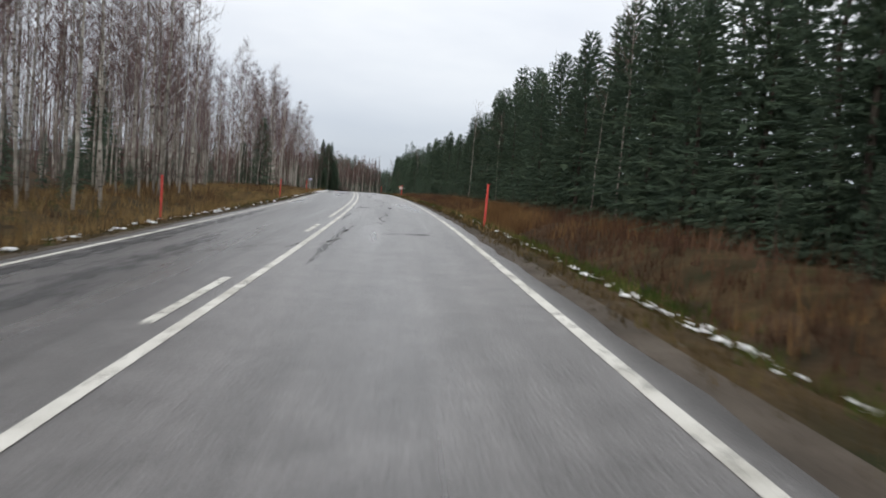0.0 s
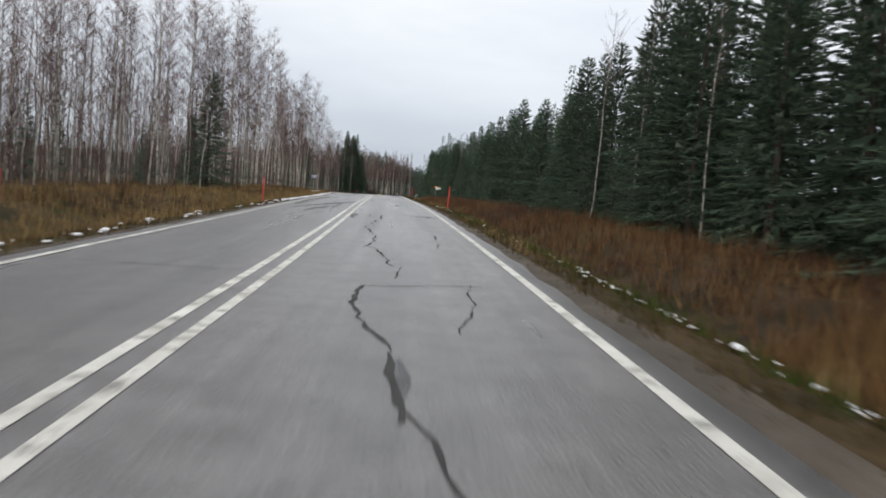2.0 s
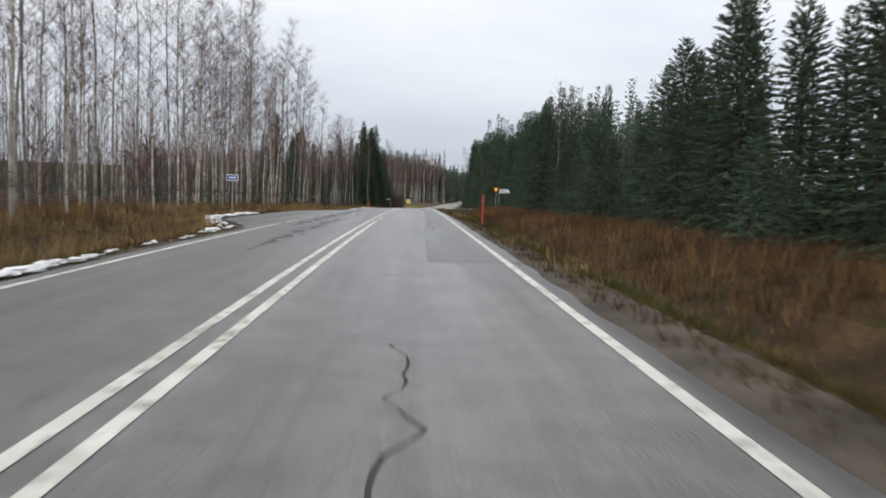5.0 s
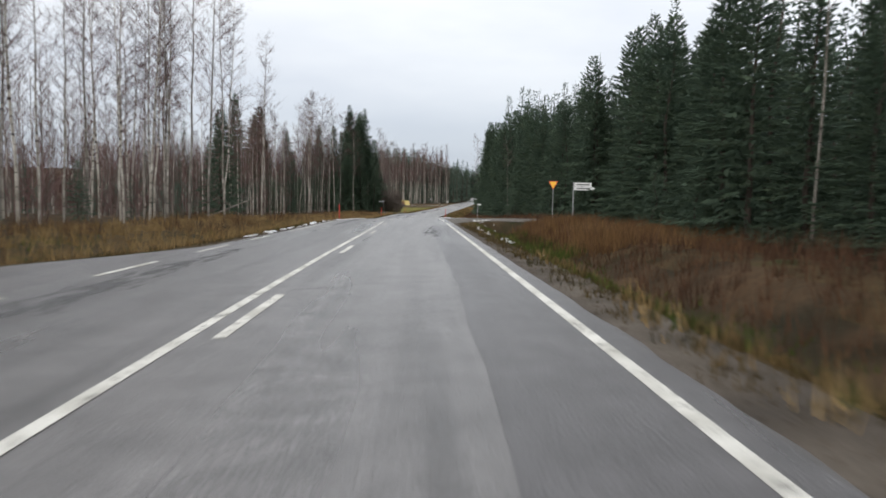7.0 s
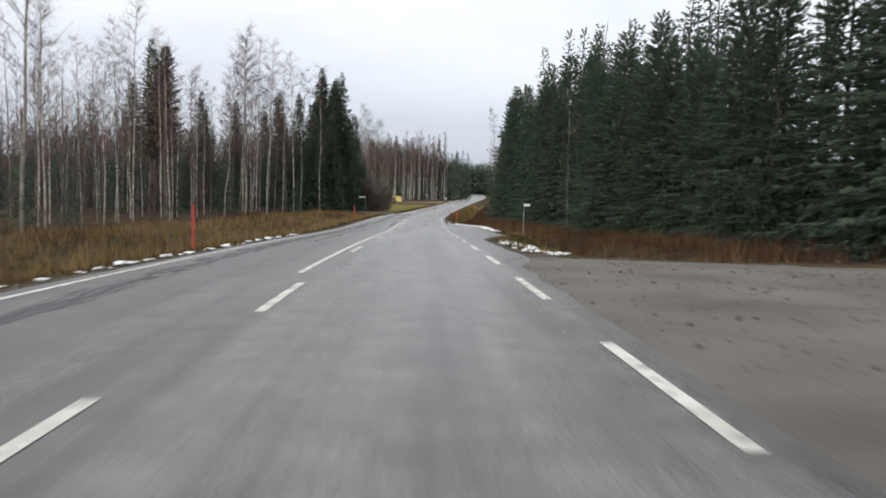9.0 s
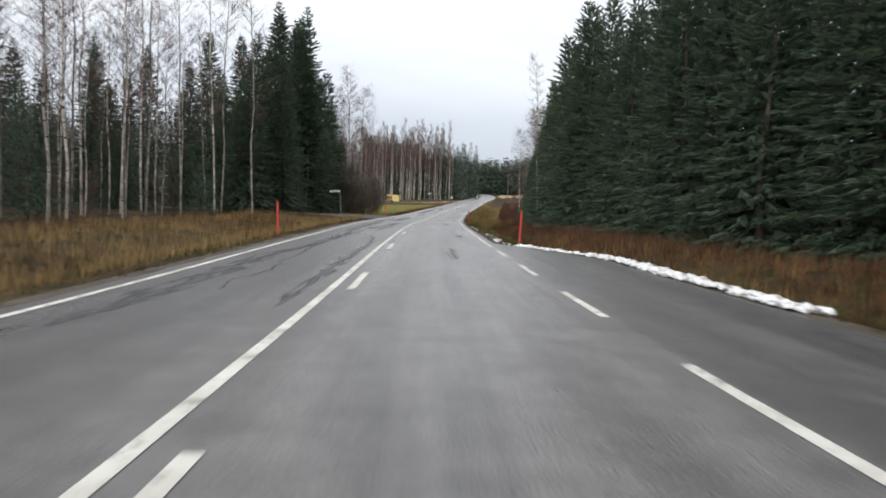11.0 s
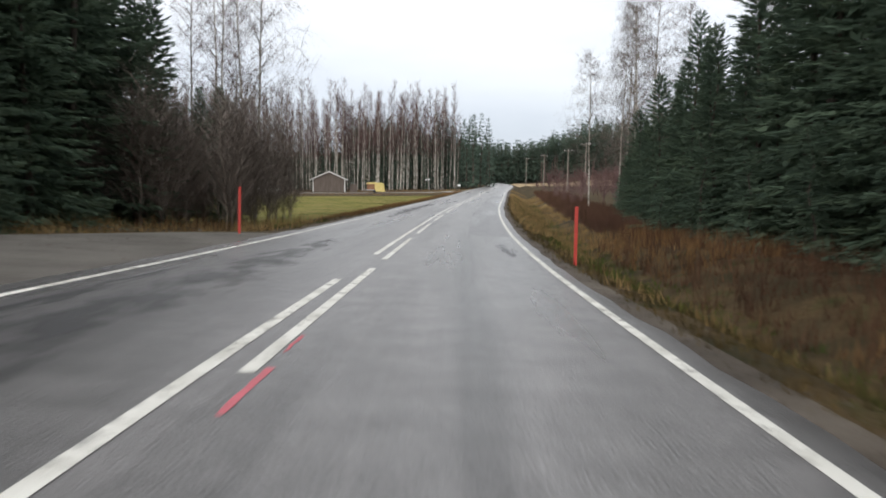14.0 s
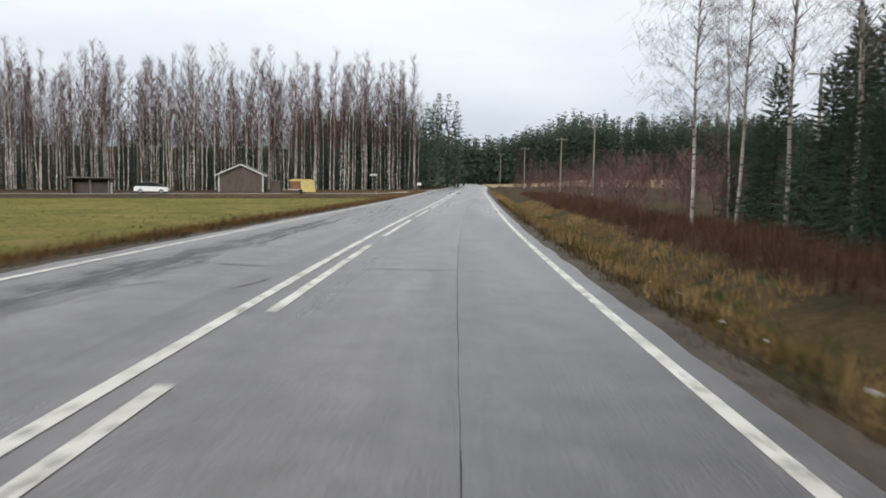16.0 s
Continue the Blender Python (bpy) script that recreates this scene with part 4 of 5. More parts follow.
RT = random.Random(11)
SPRUCE_H = [11.0 + 0.5 * k for k in range(6)]
spruce_grove = Grove("spruce", [spruce_shape(SPRUCE_H[k], 2.55 + 0.2 * (k % 3), 100 + k, blunt=(0.86, 0.72, 0.8, 0.68, 0.9, 0.76)[k]) for k in range(6)], M_SBARK, M_NEEDLE, "dark green spruce with drooping branches at the forest edge", "spruce tree", "spruces along the road")
small_spruce = Grove("young_spruce", [spruce_shape(3.6 + 0.6 * k, 1.35, 130 + k, whorl=0.27, per=6, sprays=(8, 7), core=120, core_size=0.2) for k in range(3)], M_SBARK, M_NEEDLE, "young bushy green spruce among the tall grass", "spruce tree", "young spruces")
big_spruce = Grove("tall_spruce", [spruce_shape(23.5, 5.0, 151, whorl=0.5, per=9, sprays=(15, 13), width=0.038, longest=0.46, blunt=0.85, core=1300, core_size=0.5, droop=1.2), spruce_shape(20, 4.1, 152, whorl=0.48, per=9, sprays=(15, 13), width=0.038, longest=0.46, blunt=0.85, core=1100, core_size=0.48, droop=1.2)], M_SBARK, M_NEEDLE, "tall dense dark spruce standing above the birches", "spruce tree", "tall spruces")
pine_grove = Grove("pine", [spruce_shape(16.5, 3.0, 161, whorl=0.4, per=8, sprays=(12, 12), width=0.05, bare=0.32, blunt=0.72, core=420, droop=0.3), spruce_shape(15, 2.7, 162, whorl=0.4, per=8, sprays=(12, 12), width=0.05, bare=0.36, blunt=0.72, core=380, droop=0.3)], M_SBARK, M_PINE, "tall pine with a bare brown trunk and high crown", "pine tree", "pines")
birch_grove = Grove("birch", [birch_shape(14.5 + 0.9 * (k % 4), 200 + k, limbs=44, twigs=14, fat=1.15, low=0.32, droop=0.22, rise=(0.6, 1.5)) for k in range(6)], M_BBARK, M_TWIG, "slender leafless birch with white bark and reddish twigs", "birch tree", "birches along the road")
thin_birch = Grove("thin_birch", [birch_shape(9.5 + k, 230 + k, limbs=12, twigs=6, low=0.6, spread=0.6, thick=0.75) for k in range(2)], M_BBARK, M_TWIG, "thin pale birch leaning at the edge of spruces", "birch tree", "thin birches")
old_birch = Grove("old_birch", [birch_shape(15.5 + k, 240 + k, limbs=66, twigs=26, low=0.26, spread=2.1, thick=1.35, droop=0.5, fat=0.95, rise=(0.7, 1.6)) for k in range(3)], M_BBARK, M_GREYTWIG, "old leafless birch with thick white trunk and hanging twigs", "birch tree", "old birches")


def left_front(s):
    return float(np.interp(s, [0, 50, 62, 92, 100, 122, 130, 180, 215, 240, 290, 300], [-8.3, -9.0, -13.5, -15, -13.2, -11, -12.5, -13, -14.5, -18, -17.5, -15]))


def right_front(s):
    return float(np.interp(s, [-10, 60, 100, 200, 222, 240, 275, 310, 325, 345], [12.6, 13.2, 13.2, 14.0, 16.5, 16, 15, 13.2, 13.5, 14]))


def wall_height(s):
    """Height of the spruce wall on the right along the road."""
    return float(np.interp(s, [-10, 60, 76, 92, 97, 149, 155, 173, 180, 195, 205, 222, 240, 272, 300, 345], [11.4, 10.6, 11.6, 11.8, 9.0, 9.2, 6.5, 6.5, 9.6, 10.4, 12, 12, 12.5, 16, 17, 16]))


# the spruce wall on the right: two rows of single trees, the depth of the wood behind as one mass
second = []
s = -8.0
while s < 340:
    if not 202 < s < 223:
        k = RT.randrange(6)
        tall = wall_height(s) * RT.uniform(0.78, 1.1)
        fit = tall / SPRUCE_H[k]
        spruce_grove.plant(s + RT.uniform(-0.6, 0.6), right_front(s) + RT.uniform(-0.5, 1.0), fit ** 0.8, which=k, tall=fit ** 0.2)
        if RT.random() < 0.9:
            second.append((*spot(s + 1.2 + RT.uniform(-0.7, 0.7), right_front(s) + 3.0 + RT.uniform(-0.7, 0.9)), wall_height(s) / 14.0 * RT.uniform(0.98, 1.2), RT.uniform(0.97, 1.05)))
    s += RT.uniform(2.1, 2.9)
for k in range(13):
    spruce_grove.plant(222.6 + RT.uniform(-0.5, 1.0), 17.0 + 2.2 * k, RT.uniform(1.12, 1.38), tall=RT.uniform(0.98, 1.08))
    second.append((*spot(225.6 + RT.uniform(-0.6, 0.8), 18.2 + 2.2 * k + RT.uniform(-0.5, 0.5)), RT.uniform(1.05, 1.3), 1.0))
    second.append((*spot(228.6 + RT.uniform(-0.6, 0.8), 21.0 + 2.2 * k + RT.uniform(-0.5, 0.5)), RT.uniform(1.05, 1.3), 1.0))
    if k % 2:
        spruce_grove.plant(202.6 - RT.uniform(0, 1.2), 16.5 + 2.2 * k, RT.uniform(0.85, 1.1))
for _ in range(60):
    s = RT.uniform(0, 335)
    if not 200 < s < 226:
        small_spruce.plant(s, right_front(s) - RT.uniform(0.8, 2.4), RT.uniform(0.4, 0.9))
for s, u, k in ((84.0, 11.6, 1.0), (82.2, 13.0, 1.05), (72, 12.4, 0.85), (36.5, 12.0, 1.0), (42, 12.3, 0.9), (178, 13.6, 1.2), (262, 13.2, 1.15), (324.5, -13.0, 0.55), (326.0, -12.4, 0.62)):
    thin_birch.plant(s, u, k)
low_spruce = [spruce_shape(12.5 + k, 2.6, 310 + k, whorl=1.1, per=6, sprays=(2.4, 1.7), width=0.13, longest=0.85, core=110, core_size=0.6, blunt=0.8) for k in range(3)]
far_spruce = [spruce_shape(12.5 + k, 2.5, 300 + k, whorl=0.66, per=7, sprays=(3, 2.6), width=0.088, longest=0.66, core=200, core_size=0.48, blunt=0.85) for k in range(4)]
spots = []
s = -30.0
while s < 352:
    for row in range(3):
        u = right_front(s) + 6.8 + row * 4.2 + RT.uniform(-1, 1)
        ss = s + RT.uniform(-1.3, 1.3)
        if 200 < ss < 226 and u < 60:
            continue
        p = spot(ss, u)
        spots.append((*p, wall_height(ss) / 13.5 * RT.uniform(0.92, 1.22) * (1 - 0.3 * float(span(ss, 338, 360, 6))), RT.uniform(0.97, 1.06)))
    s += 3.4
mass("spruce_wood", far_spruce, second, M_SBARK, M_NEEDLE_FAR, "dark spruces in the second row of the wood", "forest")
mass("spruce_wood", low_spruce, spots, M_SBARK, M_NEEDLE_FAR, "dense dark spruce wood behind the roadside trees", "forest")

# the birch wood on the left
s = -14.0
n_birch = 0
while s < 302:
    for row in range(3):
        if n_birch < 295 and RT.random() < (0.9 if s < 125 else 0.6):
            u = left_front(s) - row * 2.3 - RT.uniform(0, 1.7)
            if 221 < s < 237 and u > -22:
                continue
            birch_grove.plant(s + RT.uniform(-0.9, 0.9), u, RT.uniform(0.82, 1.1) * float(np.interp(s, [110, 125, 238, 246], [0.95, 1.15, 1.12, 0.88])), tall=RT.uniform(0.94, 1.08))
            n_birch += 1
    s += 2.8
far_birch = [birch_shape(14.5 + k, 320 + k, limbs=24, twigs=9, fat=1.7, low=0.3, thick=0.9) for k in range(4)]
spots = []
s = -30.0
while s < 330:
    for row in range(7):
        u = left_front(min(s, 300)) - 7.5 - row * 3.6 - RT.uniform(0, 2.2)
        ss = s + RT.uniform(-1.6, 1.6)
        if 314 < ss < 334 or (ss > 298 and u > -30):
            continue
        p = spot(ss, u)
        spots.append((*p, RT.uniform(0.8, 1.12) * (1.0 if ss < 125 else 0.82), RT.uniform(0.92, 1.08)))
    s += 3.0 if s < 125 else 3.8
mass("birch_wood", far_birch, spots, M_BBARK_FAR, M_TWIG_FAR, "dense leafless birch wood with pale trunks", "forest")
spots = []
for _ in range(250):
    s = RT.uniform(-20, 330)
    u = left_front(min(s, 300)) - RT.uniform(9, 48)
    p = spot(s, u)
    spots.append((*p, RT.uniform(0.25, 0.55), RT.uniform(0.9, 1.1)))
deep_birch = [birch_shape(13 + k, 330 + k, limbs=13, twigs=5, fat=4.0, low=0.3, spread=1.0) for k in range(3)]
deep = []
for _ in range(620):
    s = RT.uniform(-20, 350)
    u = left_front(min(s, 300)) - RT.uniform(26, 75)
    if s < 306 or u < -50:
        deep.append((*spot(s, u), RT.uniform(0.7, 1.0), 1.0))
mass("birch_wood", deep_birch, deep, M_TWIG_FAR, M_TWIG_FAR, "deep reddish interior of the leafless wood", "forest")
for _ in range(230):
    s, u = RT.uniform(150, 420), -RT.uniform(62, 135)
    if s < 335 or u < -95:
        spots.append((*spot(s, u), RT.uniform(0.5, 0.85), 1.0))
mass("spruce_undergrowth", low_spruce, spots, M_SBARK, M_NEEDLE_FAR, "small dark spruces under the birches", "forest")
low_brush = [birch_shape(3.4 + 0.5 * k, 390 + k, limbs=17, twigs=6, fat=2.5, low=0.03, spread=2.4, thick=0.8) for k in range(3)]
spots = []
for _ in range(300):
    s = RT.uniform(-15, 310)
    u = left_front(min(s, 300)) - RT.uniform(0.5, 26)
    spots.append((*spot(s, u), RT.uniform(0.35, 1.05), 1.0))
mass("bare_brush", low_brush, spots, M_TWIG_FAR, M_TWIG_FAR, "reddish bare brush under the birches", "bush")
spots = []
for _ in range(90):
    s = RT.uniform(-10, 300)
    u = left_front(s) - RT.uniform(1.5, 14)
    spots.append((*spot(s, u), RT.uniform(0.12, 0.32), 0.9))
mass("spruce_undergrowth", low_spruce, spots, M_SBARK, M_NEEDLE_FAR, "low green spruce saplings under the birches", "forest")
for s, u, k in ((109, -12.6, 0.8), (66, -20, 0.75), (231.8, -17.3, 0.9), (118, -16, 0.55)):
    spruce_grove.plant(s, u, k, which=1)
for s, u, k in ((281, -24.7, 1.12), (282.5, -26.2, 1.05)):
    pine_grove.plant(s, u, k)
for s, u, k in ((*chainage(-66.4, 303.7), 1.12), (*chainage(-71.0, 306.5), 0.9)):
    big_spruce.plant(s, u, k, which=1)
for s, u, k in ((30, -12.5, 1.0), (44, -14, 0.8), (58, -17, 1.0), (75, -18, 0.7), (140, -15, 0.8), (186, -17, 1.0), (246, -21, 0.9), (270, -20, 1.0), (284, -19, 1.2), (200, -17, 0.7), (298, -14.5, 1.0), (112, -14, 0.8), (24, -10.5, 0.35), (29, -11.5, 0.45), (34, -10.8, 0.3), (39, -12.2, 0.5), (43, -11, 0.35), (48, -12.5, 0.45), (53, -12, 0.4), (57, -14.5, 0.6), (36, -14, 0.6), (20, -12, 0.4)):
    small_spruce.plant(s, u, k)

spots = []
for _ in range(100):
    s, u = RT.uniform(286, 345), RT.uniform(-64, -21)
    if 314 < s < 331 and u > -34:
        continue
    spots.append((*spot(s, u), RT.uniform(0.4, 0.75) if s < 322 else RT.uniform(0.7, 1.2), 1.0))
mass("spruce_wood", far_spruce, spots, M_SBARK, M_NEEDLE_FAR, "dark spruce wood round the narrow lane", "forest")
# the dark spruce group round the lane on the left
for s, u, k, w in ((329, -15.5, 0.8, 1), (334, -17, 0.9, 1), (339, -16.2, 1.0, 0), (344, -16.8, 1.0, 0), (349, -18.0, 0.95, 0), (345, -19, 0.95, 1), (353, -19.5, 0.8, 1), (339, -20, 0.95, 1), (334, -13.5, 0.85, 1), (341.5, -17, 1.0, 0), (333, -15, 0.92, 0), (338, -18, 1.0, 0), (330, -26, 0.8, 1), (338, -25, 0.85, 1), (324, -34, 0.75, 1), (331, -37, 0.8, 0), (330, -20.5, 0.95, 1), (331, -31, 0.75, 0), (311.5, -14.6, 0.7, 1), (315.6, -12.6, 0.72, 1), (315.5, -15.3, 0.82, 1), (335, -14.8, 1.0, 0), (337, -18.2, 1.05, 0), (341, -14.4, 0.85, 1), (332, -17.5, 0.95, 1), (328.5, -23.5, 0.95, 1), (306, -24, 0.5, 1), (316, -27, 0.6, 1), (309, -31, 0.55, 1), (318, -38, 0.65, 0)):
    big_spruce.plant(s, u, k, which=w)
for s, u, k in ((330, -11.5, 0.7), (334, -12, 0.85), (340, -11.2, 0.75), (346, -10.6, 0.6), (351, -11.5, 0.6), (311, -15.5, 0.75), (315, -18, 0.9), (304, -22.5, 0.5), (298, -24, 0.45), (328, -20, 0.9), (302, -28, 0.6), (317, -22, 0.8), (292, -26, 0.5), (313, -13.5, 0.45), (326, -13.5, 0.6), (348.5, -14.0, 1.1), (343, -13.4, 1.2), (338.5, -13.0, 1.25)):
    spruce_grove.plant(s, u, k)
for s, u, k in ((362, -13.4, 1.3), (356, -13.0, 1.32), (352, -13.6, 1.15), (366, -15.4, 1.0), (327.5, 11.8, 1.05), (304.0, -12.4, 1.25), (208, -13.2, 1.25), (212, -13.0, 1.3), (218, -13.4, 1.2), (230, -13.0, 1.12), (222.5, -14.5, 1.2), (204, -13.5, 1.2)):
    birch_grove.plant(s, u, k)
for s, u, k in ((301, -18.7, 1.1), (309, -16.8, 1.3), (306, -15.4, 1.25), (296, -17.5, 1.35), (290, -19, 1.3), (285, -17.5, 1.35), (293, -21, 1.3), (281, -16.5, 1.3), (303, -20.5, 1.3), (299, -16.2, 1.2), (288, -15.8, 1.05), (277, -17.5, 1.1), (312, -18.5, 1.1), (297, -19.6, 1.2)):
    birch_grove.plant(s, u, k)
# birches and spruces on the right where the land opens
for s, u, k, w in ((388.9, 12.3, 1.0, 0), (393, 15.6, 1.05, 1), (386.5, 15.6, 1.1, 2), (374, 14.6, 1.1, 1), (367.5, 14.4, 1.15, 0), (380, 15.4, 1.05, 2), (371, 17.5, 1.05, 0), (359.0, -12.0, 1.2, 0), (363.5, -16.0, 1.1, 2), (402, 18, 0.85, 1), (353, 18.5, 1.0, 1), (358, 20, 1.05, 2), (337, 17.5, 1.1, 1)):
    old_birch.plant(s, u, k, which=w)
s = 340.5
while s < 379:
    k = RT.randrange(6)
    spruce_grove.plant(s, 14.0 + RT.uniform(-0.6, 0.9), float(np.interp(s, [342, 352, 362, 370, 379], [12.5, 10.5, 8.6, 7.0, 4.6])) * RT.uniform(0.8, 1.1) / SPRUCE_H[k], which=k)
    s += RT.uniform(1.9, 2.6)
s = 342.0
while s < 405:
    for row in range(3):
        spruce_grove.plant(s + RT.uniform(-1, 1), 16.5 + (s - 342) * 0.03 + row * 3.2 + RT.uniform(-1, 1), RT.uniform(0.66, 0.98) if s < 364 else RT.uniform(0.62, 0.88) if s < 393 else RT.uniform(0.36, 0.56))
    s += 3.4
for s, u, k in ((345, 12.2, 1.0), (350, 11.6, 0.7), (338, 12.0, 0.95), (332, 11.8, 0.9), (327, 12.0, 0.7), (384, 15, 1.0), (390, 17, 1.1), (398, 18.5, 1.0), (405, 19, 0.9)):
    small_spruce.plant(s, u, k)
spots = []
for _ in range(120):
    s, u = RT.uniform(340, 398), RT.uniform(26, 70)
    spots.append((*spot(s, u), RT.uniform(0.6, 0.95) if s < 385 else RT.uniform(0.3, 0.5), 1.0))
mass("spruce_wood", far_spruce, spots, M_SBARK, M_NEEDLE_FAR, "mixed young spruce wood beyond the open verge", "forest")
spots = []
for _ in range(430):
    s, u = RT.uniform(392, 580), 10.5 + 60 * RT.random() ** 1.5
    spots.append((*spot(s, u), RT.uniform(0.3, 1.25) if u > 14 else RT.uniform(0.2, 0.5), 1.0))
brush_spots = spots
# bare wood on the right in the distance, and the birch wall behind the yard
spots = []
for _ in range(420):
    s, u = RT.uniform(530, 650), RT.uniform(16, 130)
    if u < 34 and s < 585:
        continue
    spots.append((*spot(s, u), RT.uniform(0.55, 0.85), 1.0))
far_bare = [birch_shape(14 + k, 340 + k, limbs=15, twigs=7, fat=2.6, low=0.2, spread=1.2) for k in range(3)]
mass("bare_brush", low_brush, brush_spots, M_TWIG_FAR, M_TWIG_FAR, "low reddish bare brush on the open bank", "bush")
mass("bare_wood", far_bare, spots, M_TWIG_FAR, M_TWIG_FAR, "distant reddish leafless wood beyond the road", "forest")
YARD_A, YARD_B = np.array([-39.0, 503.0]), np.array([-190.0, 462.0])
spots = []
for k in range(540):
    t, deep = ((k * 0.618) % 1.0 + RT.uniform(-0.004, 0.004)) % 1.0, RT.uniform(0, 40) * RT.random() ** 0.4
    xy = YARD_A * (1 - t) + YARD_B * t + np.array([deep * -0.25, deep])
    s, u = chainage(*xy)
    spots.append((*spot(s, u), RT.uniform(1.2, 1.6), 1.0))
wall_shapes = [birch_shape(14.5 + k, 350 + k, limbs=44, twigs=9, fat=1.9, low=0.34, spread=0.8, thick=1.15, rise=(1.1, 2.0)) for k in range(4)]
back = []
for k in range(400):
    t, deep = (k * 0.618) % 1.0, RT.uniform(22, 95)
    xy = YARD_A * (1 - t) + YARD_B * t + np.array([deep * -0.25 - 8, deep])
    back.append((*spot(*chainage(*xy)), RT.uniform(1.05, 1.4), 1.0))
mass("birch_wood", deep_birch, back, M_TWIG_FAR, M_TWIG_FAR, "deep brown interior of the wood behind the yard", "forest")
mass("birch_wood", wall_shapes, spots, M_BBARK, M_TWIG_FAR, "wall of tall leafless birches behind the yard", "forest")
spots = []
for k in range(380):
    t, deep = (k * 0.618) % 1.0, RT.uniform(8, 58)
    xy = YARD_A * (1 - t) + YARD_B * t + np.array([deep * -0.25, deep])
    s, u = chainage(*xy)
    spots.append((*spot(s, u), RT.uniform(0.6, 1.15), 1.0))
for k in range(240):
    t, deep = (k * 0.618) % 1.0, RT.uniform(1.5, 18)
    xy = YARD_A * (1 - t) + YARD_B * t + np.array([deep * -0.25, deep])
    s, u = chainage(*xy)
    spots.append((*spot(s, u), RT.uniform(0.22, 0.55), 1.0))
for k in range(48):
    xy = YARD_A + np.array([RT.uniform(-16, 7), RT.uniform(0, 50)])
    s, u = chainage(*xy)
    spots.append((*spot(s, u), RT.uniform(1.1, 1.5), 1.0))
mass("spruce_undergrowth", low_spruce, spots, M_SBARK, M_NEEDLE_FAR, "dark spruces among the birches behind the yard", "forest")
# the wooded ridge that closes the view
ridge = [spruce_shape(10 + k, 2.9, 360 + k, whorl=2.0, per=4, sprays=(2, 1.4), width=0.34, longest=1.5, core=60, core_size=1.2, blunt=0.62) for k in range(3)]
spots = []
for k in range(1300):
    s, u = 682 + RT.random() ** 2 * 55, RT.uniform(-70, 230)
    spots.append((*spot(s, u), RT.uniform(1.45, 1.8), 1.0))
mass("ridge_forest", ridge, spots, M_SBARK, M_NEEDLE_FAR, "distant conifer forest closing the horizon", "forest")
# grey brush at the field's corner
spots = []
for k in range(100):
    s, u = RT.uniform(338, 352.5), -7.4 - RT.random() * 8
    spots.append((*spot(s, u), RT.uniform(0.6, 1.25), 1.0))
brush = [birch_shape(3.6 + 0.5 * k, 380 + k, limbs=34, twigs=9, fat=0.95, low=0.03, spread=1.9, thick=0.5) for k in range(3)]
mass("bare_brush", brush, spots, M_GREYTWIG, M_GREYTWIG, "thicket of bare grey-brown brush beside the field", "bush")

# ---- grass and brush ----
def meadow(name, n, place_at, height, width, blades, mt, label, seed):
    """Tufts of upright blades strewn over the ground as one mesh."""
    rs = np.random.default_rng(seed)
    s, u, keep = place_at(rs, n)
    s, u = s[keep], u[keep]
    c = spot(s, u)
    n = len(s)
    size = rs.uniform(height[0], height[1], n)
    v = np.empty((n, blades, 3, 3))
    off = rs.normal(0, 0.09, (n, blades, 2))
    a = rs.uniform(0, 6.28, (n, blades))
    ln = rs.uniform(0.0, 0.55, (n, blades)) * size[:, None]
    hb = size[:, None] * rs.uniform(0.5, 1.1, (n, blades))
    w = width * rs.uniform(0.6, 1.4, (n, blades))
    b = rs.uniform(0, 6.28, (n, blades))
    for j, sg in ((0, -1), (1, 1)):
        v[:, :, j, 0] = c[:, None, 0] + off[:, :, 0] + sg * w * np.cos(b)
        v[:, :, j, 1] = c[:, None, 1] + off[:, :, 1] + sg * w * np.sin(b)
        v[:, :, j, 2] = c[:, None, 2] - 0.04
    v[:, :, 2, 0] = c[:, None, 0] + off[:, :, 0] + ln * np.cos(a)
    v[:, :, 2, 1] = c[:, None, 1] + off[:, :, 1] + ln * np.sin(a)
    v[:, :, 2, 2] = c[:, None, 2] + hb
    v = v.reshape(-1, 3)
    return place(name, solid_mesh(name, v, np.arange(len(v)).reshape(-1, 3)), mt, None, label, category="grass", kind="stuff")


def clumpy(s, u, scale, shift):
    return np.sin(s * scale + shift) * np.sin(u * scale * 2.1 + shift * 2) + 0.6 * np.sin(s * scale * 2.7 + u * scale * 1.7 + shift)


def no_road(s, u):
    away = np.clip(np.where(u > 0, u - 3.5, -3.5 - u), 0, 5.5)
    side = ((s > 199.6 + 1.15 * away) & (s < 222.5 - 0.5 * away) & (u > 0)) | ((s > 311 + 1.1 * away) & (s < 336.5 - 1.3 * away) & (u < 0)) | ((s > 456) & (s < 472) & (u < 0))
    return ~side & ((u > right_edge(s) + 0.3) | (u < left_edge(s) - 0.25))


def strip_right(a, b, near, far, scale=0.0, shift=0.0, cut=-9.0):
    def at(rs, n):
        s = rs.uniform(a, b, n)
        u = right_edge(s) + rs.uniform(near, far, n)
        return s, u, no_road(s, u) & (clumpy(s, u, scale, shift) > cut)
    return at


def strip_left(a, b, near, far, scale=0.0, shift=0.0, cut=-9.0):
    def at(rs, n):
        s = rs.uniform(a, b, n)
        u = left_edge(s) - rs.uniform(near, far, n)
        return s, u, no_road(s, u) & (clumpy(s, u, scale, shift) > cut)
    return at


